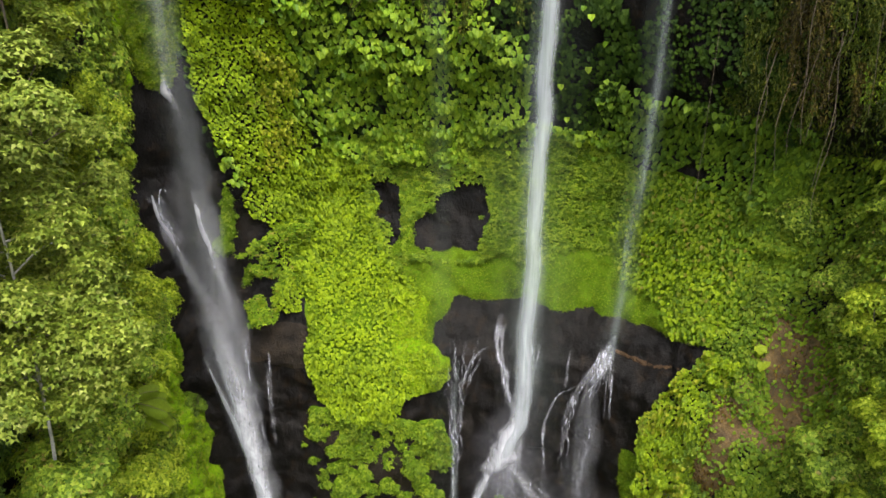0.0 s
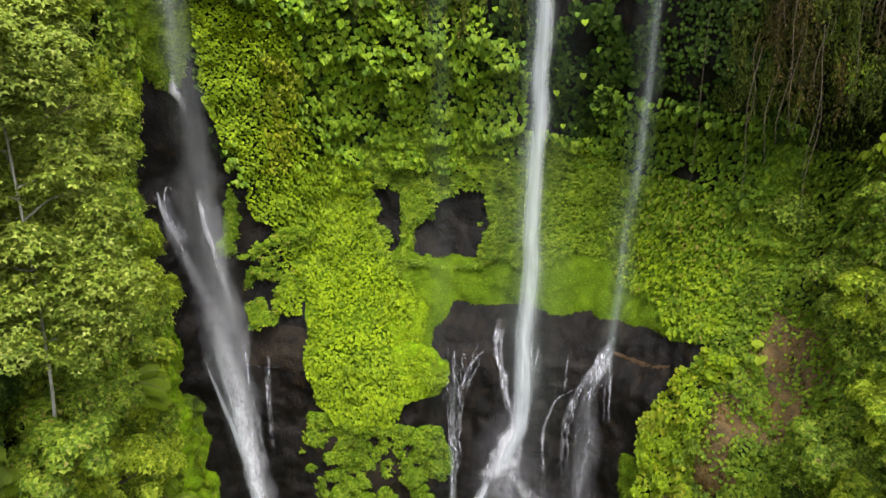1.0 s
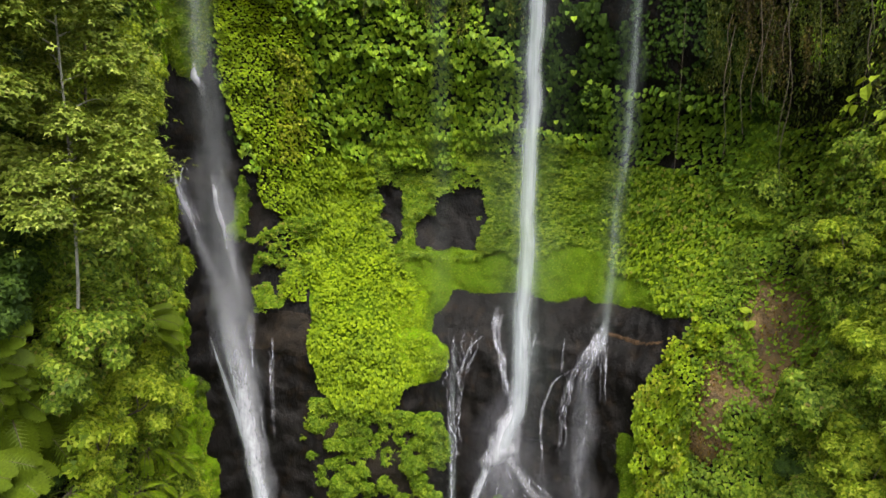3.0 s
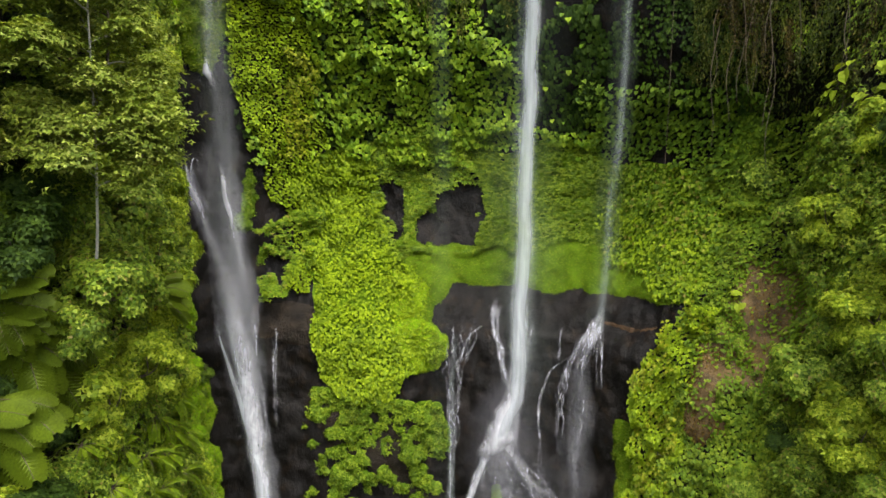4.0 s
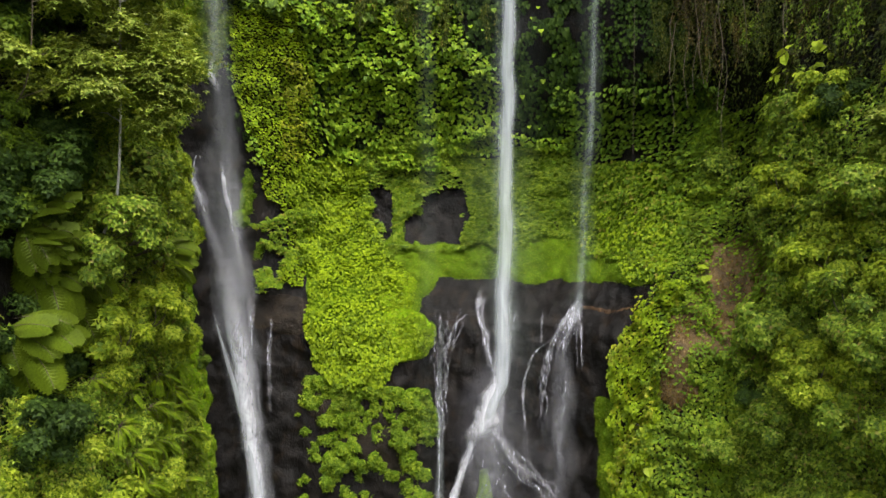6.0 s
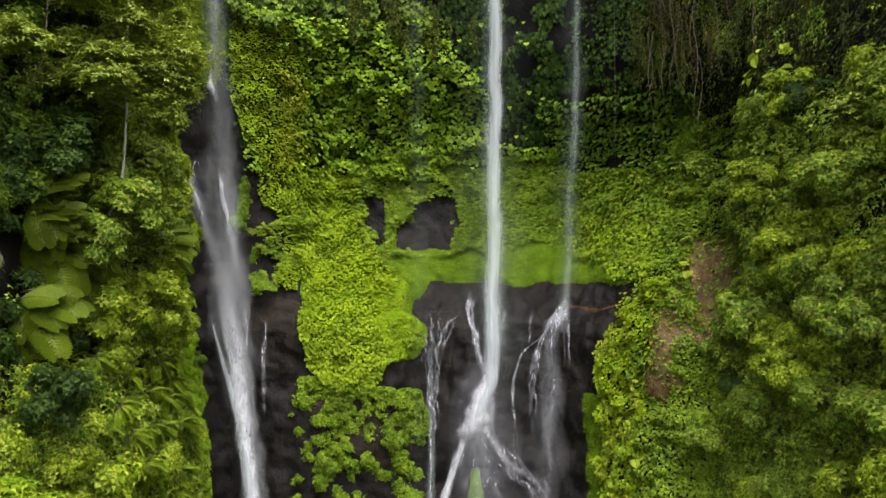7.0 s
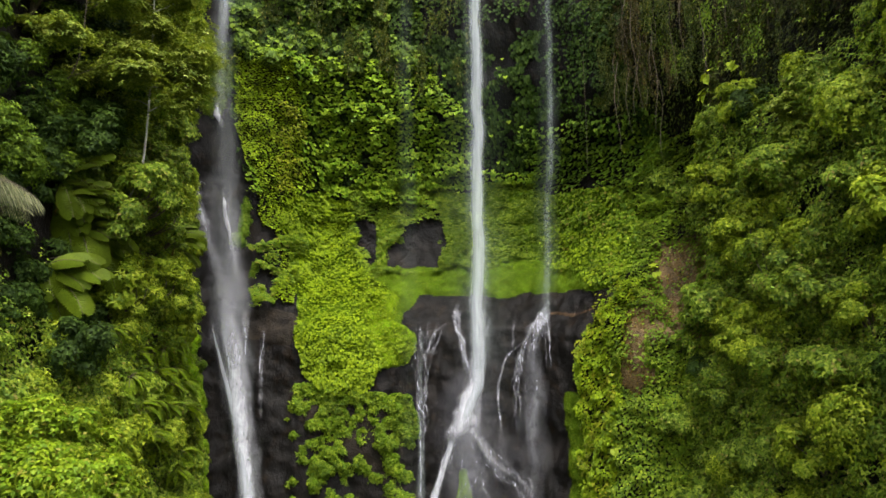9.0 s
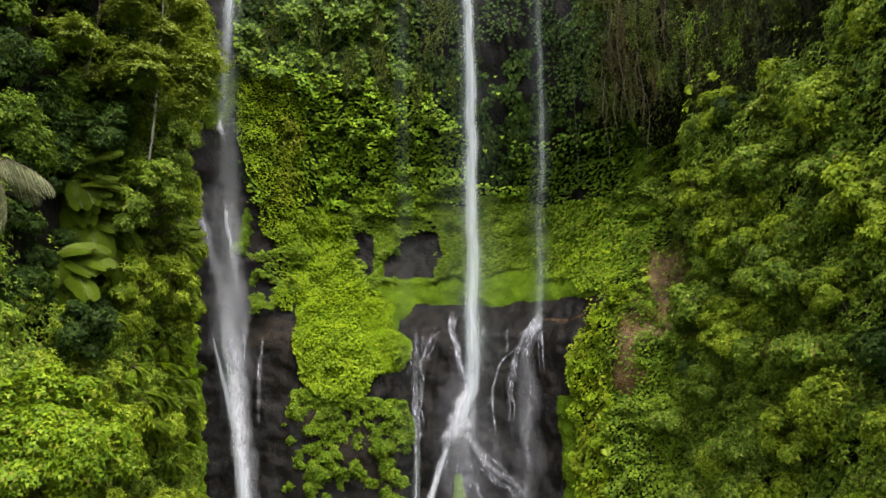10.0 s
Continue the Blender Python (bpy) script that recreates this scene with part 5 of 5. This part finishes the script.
def tree(seed, spine, radius, limbs, limb_len, first, leaf, count, mat, label, bark=BARK, boughs=()):
    """A slender tree: tapered trunk, limbs, and flat sprays of leaves with gaps."""
    rng = np.random.RandomState(seed)
    ob = thing("tree", label, "tree", spine[0])
    p = bent(np.asarray(spine, float) - np.asarray(spine[0], float), 14)
    part("trunk", *tube(p, np.linspace(radius, radius * 0.3, len(p)), 8), bark, ob, "pale slender trunk")
    ps, ns = [], []
    for i in range(limbs):
        t = first + (1 - first) * (i + rng.uniform(0, 0.7)) / limbs
        base = p[min(int(t * (len(p) - 1)), len(p) - 1)]
        a = i * 2.4 + rng.uniform(-0.4, 0.4)
        length = limb_len * rng.uniform(0.6, 1.15) * (1.15 - 0.5 * t)
        out = np.array((math.cos(a), math.sin(a), 0))
        tip = base + out * length + np.array((0, 0, length * rng.uniform(-0.1, 0.75)))
        line = bent([base, base + out * length * 0.5 + (0, 0, 0.22 * length), tip], 6)
        twigs = []
        for _ in range(4):
            q = line[rng.randint(4, len(line))]
            b2 = a + rng.uniform(-1.2, 1.2)
            end = q + np.array((math.cos(b2), math.sin(b2), rng.uniform(-0.1, 0.35))) * length * 0.4
            twigs.append(tube([q, (q + end) / 2 + (0, 0, 0.06), end], [0.035, 0.025, 0.012], 4))
            for c in (end, (q + end) / 2, tip):
                k = count // (limbs * 12)
                e = rng.normal(size=(k, 3)) * np.array((0.55, 0.55, 0.17)) * (0.5 + 0.14 * length)
                e[:, 2] -= 0.35 * (e[:, 0] ** 2 + e[:, 1] ** 2)
                ps.append(c + e + (0, 0, rng.uniform(-0.25, 0.25)))
                ns.append(unit(np.array((0, 0, 1.0)) + 0.8 * e * (1, 1, 0) + 0.3 * rng.normal(size=(k, 3))))
        limb = part("limb", *tube(line, np.linspace(radius * 0.4, 0.02, len(line)), 5), bark, ob)
        for twig in twigs:
            part("twig", *twig, bark, limb)
    for at, end in boughs:
        # a long bough that hangs over the drop
        base, tip = p[int(at * (len(p) - 1))], np.asarray(end, float) - np.asarray(spine[0], float)
        line = bent([base, (base + tip) / 2 + (0, 0, 0.5), tip], 6)
        part("limb", *tube(line, np.linspace(radius * 0.4, 0.015, len(line)), 5), bark, ob)
        for c in line[6:]:
            e = rng.normal(size=(190, 3)) * np.array((0.5, 0.5, 0.32))
            ps.append(c + e)
            ns.append(unit(np.array((0, 0, 1.0)) + 0.5 * rng.normal(size=(190, 3))))
    v, f = blades(rng, np.vstack(ps), np.vstack(ns), leaf, FOUR, 0.4, 0.8, 0.3)
    part("crown", v, f, mat, ob, smooth=False)
    return ob


tree(81, [(-19.4, 24.2, 31.5), (-18.4, 24.6, 34.2), (-16.8, 23.9, 37.2), (-15.85, 23.2, 39), (-15.5, 23.0, 44), (-15.4, 22.8, 50), (-15.3, 22.5, 57)], 0.12, 26, 3.2, 0.62, 0.26, 19000, TREELEAF, "slender pale-trunked tree with airy layered sprays of leaves", boughs=((0.74, (-11.6, 22.2, 45.4)), (0.72, (-12.6, 22.8, 46.6)), (0.68, (-12.6, 23.4, 43.8))))
tree(82, [(-20.6, 19.8, 42), (-18.4, 19.5, 44.5), (-17.9, 19.2, 52), (-17.8, 19.0, 58)], 0.045, 18, 3.8, 0.25, 0.26, 15000, TREELEAF, "airy tree with thin branches leaning out from the bank", STEM)
tree(83, [(-19.6, 31, 44), (-18.4, 30.5, 50), (-18.0, 30, 58), (-17.8, 29.6, 66)], 0.1, 18, 3.1, 0.22, 0.26, 12000, TREELEAF, "airy green tree high on the steep bank", STEM)
tree(84, [(30.8, 35.5, 39.5), (29.6, 35.2, 42), (29.4, 35, 45.4)], 0.12, 10, 1.5, 0.35, 0.23, 4500, TREELEAF, "light green tree on the gorge flank")
tree(85, [(31.6, 27.5, 38.5), (30.2, 27, 42), (29.8, 26.6, 46.5)], 0.14, 16, 2.9, 0.3, 0.27, 11000, TREELEAF, "leafy tree standing out from the gorge flank")


def frond_mesh(name, length, width, pairs, mat, arch=0.9, hang=0.18, fill=0.6, forward=0.25, solid=False):
    """One frond: an arching rib with overlapping leaflets, toothed at the sides and round at the tip. It lies along x."""
    t = np.linspace(0, 1, 14)
    rib = np.stack([length * t * (1 - 0.14 * t), 0 * t, length * (0.42 * t - arch * 0.62 * t ** 2)], 1)
    pieces = []
    stem = mesh_of("rib", *tube(rib, np.linspace(0.035, 0.01, 14), 4), STEM, True)
    if solid:
        # leaflets so close that they make one toothed blade
        u = np.linspace(0.12, 1.0, pairs * 2 + 1)
        mid = np.stack([np.interp(u, t, rib[:, k]) for k in range(3)], 1)
        w = width * np.minimum(1, 0.3 + 2.4 * (u - 0.12)) * np.sqrt(np.maximum(0.01, 1 - (np.maximum(0, u - 0.5) / 0.51) ** 2.6))
        w = w * np.where(np.arange(len(u)) % 2, 0.5, 1.0)
        for sgn in (1, -1):
            inner = mid + np.stack([0.1 * w, sgn * 0.26 * w, 0.02 * w + np.where(np.arange(len(u)) % 2, -0.06, 0.035)], 1)
            edge = mid + np.stack([0.22 * w + length / pairs * 0.5, sgn * 0.5 * w, -hang * w + np.where(np.arange(len(u)) % 2, -0.09, 0.05)], 1)
            n = len(u)
            v = np.vstack([mid, inner, edge])
            a = np.arange(n - 1)
            f = [np.stack([a + k * n, a + 1 + k * n, a + 1 + (k + 1) * n], 1) for k in (0, 1)] + [np.stack([a + k * n, a + 1 + (k + 1) * n, a + (k + 1) * n], 1) for k in (0, 1)]
            pieces.append((v, np.vstack(f)))
        v, f = joined(pieces)
        return mesh_of(name, v, f, mat), stem
    for i in range(pairs):
        u = 0.16 + 0.84 * (i + 0.5) / pairs
        c = np.array([np.interp(u, t, rib[:, k]) for k in range(3)])
        w = width * min(1, 0.35 + 2.6 * (u - 0.16)) * math.sqrt(max(0.04, 1 - (max(0, u - 0.55) / 0.47) ** 2.4))
        half = length / pairs * fill
        for sgn in (1, -1):
            tip = c + np.array((forward * w + half * 0.4, sgn * w * 0.5 * (1 - 0.5 * hang), -hang * w + (0.03 if i % 2 else -0.03) * w))
            mid = c * 0.22 + tip * 0.78 + np.array((0, 0, 0.05 * w))
            pieces.append((np.array([c - (half, 0, 0), mid - (half * 0.85, 0, 0), tip, mid + (half * 0.9, 0, 0), c + (half, 0, 0)]), np.array([(0, 1, 4), (1, 3, 4), (1, 2, 3)])))
    v, f = joined(pieces)
    return mesh_of(name, v, f, mat), stem


FROND = frond_mesh("frond", 2.9, 1.35, 16, FERN, 0.75, 0.16, solid=True)
DRY = frond_mesh("frond", 2.2, 0.5, 15, DEAD, 1.2, 0.5, 0.3, 0.4)
SMALL = frond_mesh("frond", 1.9, 0.6, 17, FERNLIGHT, 1.2, 0.16, 0.6, 0.3)
LONG = frond_mesh("frond", 4.0, 1.8, 30, PALM, 1.1, 0.85, 0.1, 0.25)
rng = np.random.RandomState(91)


def fern(at, mesh, fronds, scale, label, name="tree_fern", category="tree fern", out=None, trunk=None, group=""):
    ob = thing(name, label, category, at, group)
    if trunk:
        part("trunk", *tube(bent(trunk, 5), np.linspace(0.2, 0.14, 5 * (len(trunk) - 1) + 1), 7), STEM, ob, "fibrous brown trunk")
    for i in range(fronds):
        dry = name == "tree_fern" and i % 13 == 7
        blade, rib = DRY if dry else mesh
        leaf = new("frond", blade)
        leaf.parent = ob
        new("rib", rib).parent = leaf
        k = scale * rng.uniform(0.75, 1.1)
        if name == "tree_fern":
            # a crown on a steep bank: fronds fan out over the drop and turn their faces to the light
            a = rng.uniform(-1.4, 0.35) if not dry else -1.5
            way = Vector((math.cos(a), rng.uniform(-0.5, 0.2), math.sin(a)))
            face = Vector((rng.uniform(-0.1, 0.6), -0.55, 0.75 + rng.uniform(-0.2, 0.3)))
            side = face.cross(way).normalized()
            turn = Matrix((way.normalized(), side, way.cross(side).normalized())).transposed().to_4x4()
            leaf.matrix_basis = Matrix.Translation((rng.uniform(-0.5, 0.5), rng.uniform(-0.6, 0.6), rng.uniform(-0.9, 0.5))) @ turn @ Matrix.Diagonal((k, k, k, 1))
            continue
        a = (out if out is not None else 0) + (i / fronds - 0.5) * (6.28 if out is None else 4.2) + rng.uniform(-0.15, 0.15)
        leaf.matrix_basis = Matrix.Rotation(a, 4, "Z") @ Matrix.Rotation(rng.uniform(-0.5, 0.75), 4, "Y") @ Matrix.Rotation(rng.uniform(-0.5, 0.5), 4, "X") @ Matrix.Diagonal((k, k, k, 1))
    return ob


fern((-20.0, 21.2, 37.0), FROND, 22, 1.3, "large tree fern with broad drooping green fronds", trunk=[(-2.4, 0, -3), (-0.8, 0, -1.4), (0, 0, 0)])
fern((-19.8, 20.6, 32.2), FROND, 22, 1.25, "tree fern with drooping fronds on the lower bank", trunk=[(-2.4, 0, -2.4), (-0.8, 0, -1.2), (0, 0, 0)])
fern((-19.3, 23.2, 35.0), FROND, 24, 1.3, "tree fern with drooping green fronds below a larger one", trunk=[(-2.4, 0, -2.4), (-0.8, 0, -1.2), (0, 0, 0)])
fern((-16.8, 31.9, 35.5), FROND, 8, 0.8, "small tree fern with few broad fronds on the bank", trunk=[(-2.6, 0.6, -1.6), (-1.2, 0.3, -0.9), (0, 0, 0)])
fern((-19.7, 11.5, 35.1), LONG, 15, 1.0, "palm with pale grey-green drooping fronds", "palm", "palm", trunk=[(-1.6, 0, -5), (-0.5, 0, -2.4), (0, 0, 0)])
for s_, z_ in ((88, 27), (90, 25.5), (92, 27.2), (94, 25.8), (96, 26.8), (91, 23), (95, 22.5), (87, 23.5), (93, 19.5), (89, 20.5), (85, 28.5), (86.5, 25.4), (89.4, 23.6), (92.6, 24.6), (95.6, 24.4), (93.6, 22.6), (90.2, 21.8), (96.4, 20.4), (87.6, 21.4), (94, 28), (91.6, 18.6), (84.5, 24.4)):
    (p,), (n,) = wall_frame(np.array([float(s_)]), np.array([float(z_)]))
    fern(tuple(p + n * 1.1), SMALL, 15, rng.uniform(0.8, 1.25), "small arching green fern on the bank", "fern", "fern", out=math.atan2(n[1], n[0]), group="ferns on the bank")


def big_leaf_plant(seed, s, z, leaves, size, mat, label, off=0.8):
    """A rosette of large heart-shaped leaves on stalks."""
    rng = np.random.RandomState(seed)
    (p,), (n,) = wall_frame(np.array([float(s)]), np.array([float(z)]))
    ob = thing("taro_plant", label, "plant", tuple(p + n * 0.3), "large-leaved plants")
    for i in range(leaves):
        way = unit(n + 0.7 * rng.normal(size=3) + np.array((0, 0, 0.5)))
        tip = way * off * rng.uniform(0.7, 1.3)
        stalk = part("stalk", *tube(bent([-0.4 * n, tip * 0.5 + (0, 0, 0.1), tip], 4), np.linspace(0.03, 0.018, 9), 4), STEM, ob)
        v, f = blades(rng, tip[None], unit(way + 0.3 * n)[None], size, HEART, 0.5, 1.6, 0.15)
        part("leaf", v, f, mat, stalk, smooth=False)
    return ob


big_leaf_plant(1, 147.3, 47.0, 1, 1.0, SUNNY, "single large pale green hanging leaf", 0.5)
for i, (s_, z_) in enumerate(((158.6, 49.5), (157.4, 48.6), (159.8, 47.8), (156.2, 47.6), (160.8, 49.6), (161.6, 37.6), (152.8, 33.2), (148.6, 21), (149.4, 18.4))):
    big_leaf_plant(10 + i, s_, z_, 6, 0.75, SUNNY, "rosette of large yellow-green leaves among vines")
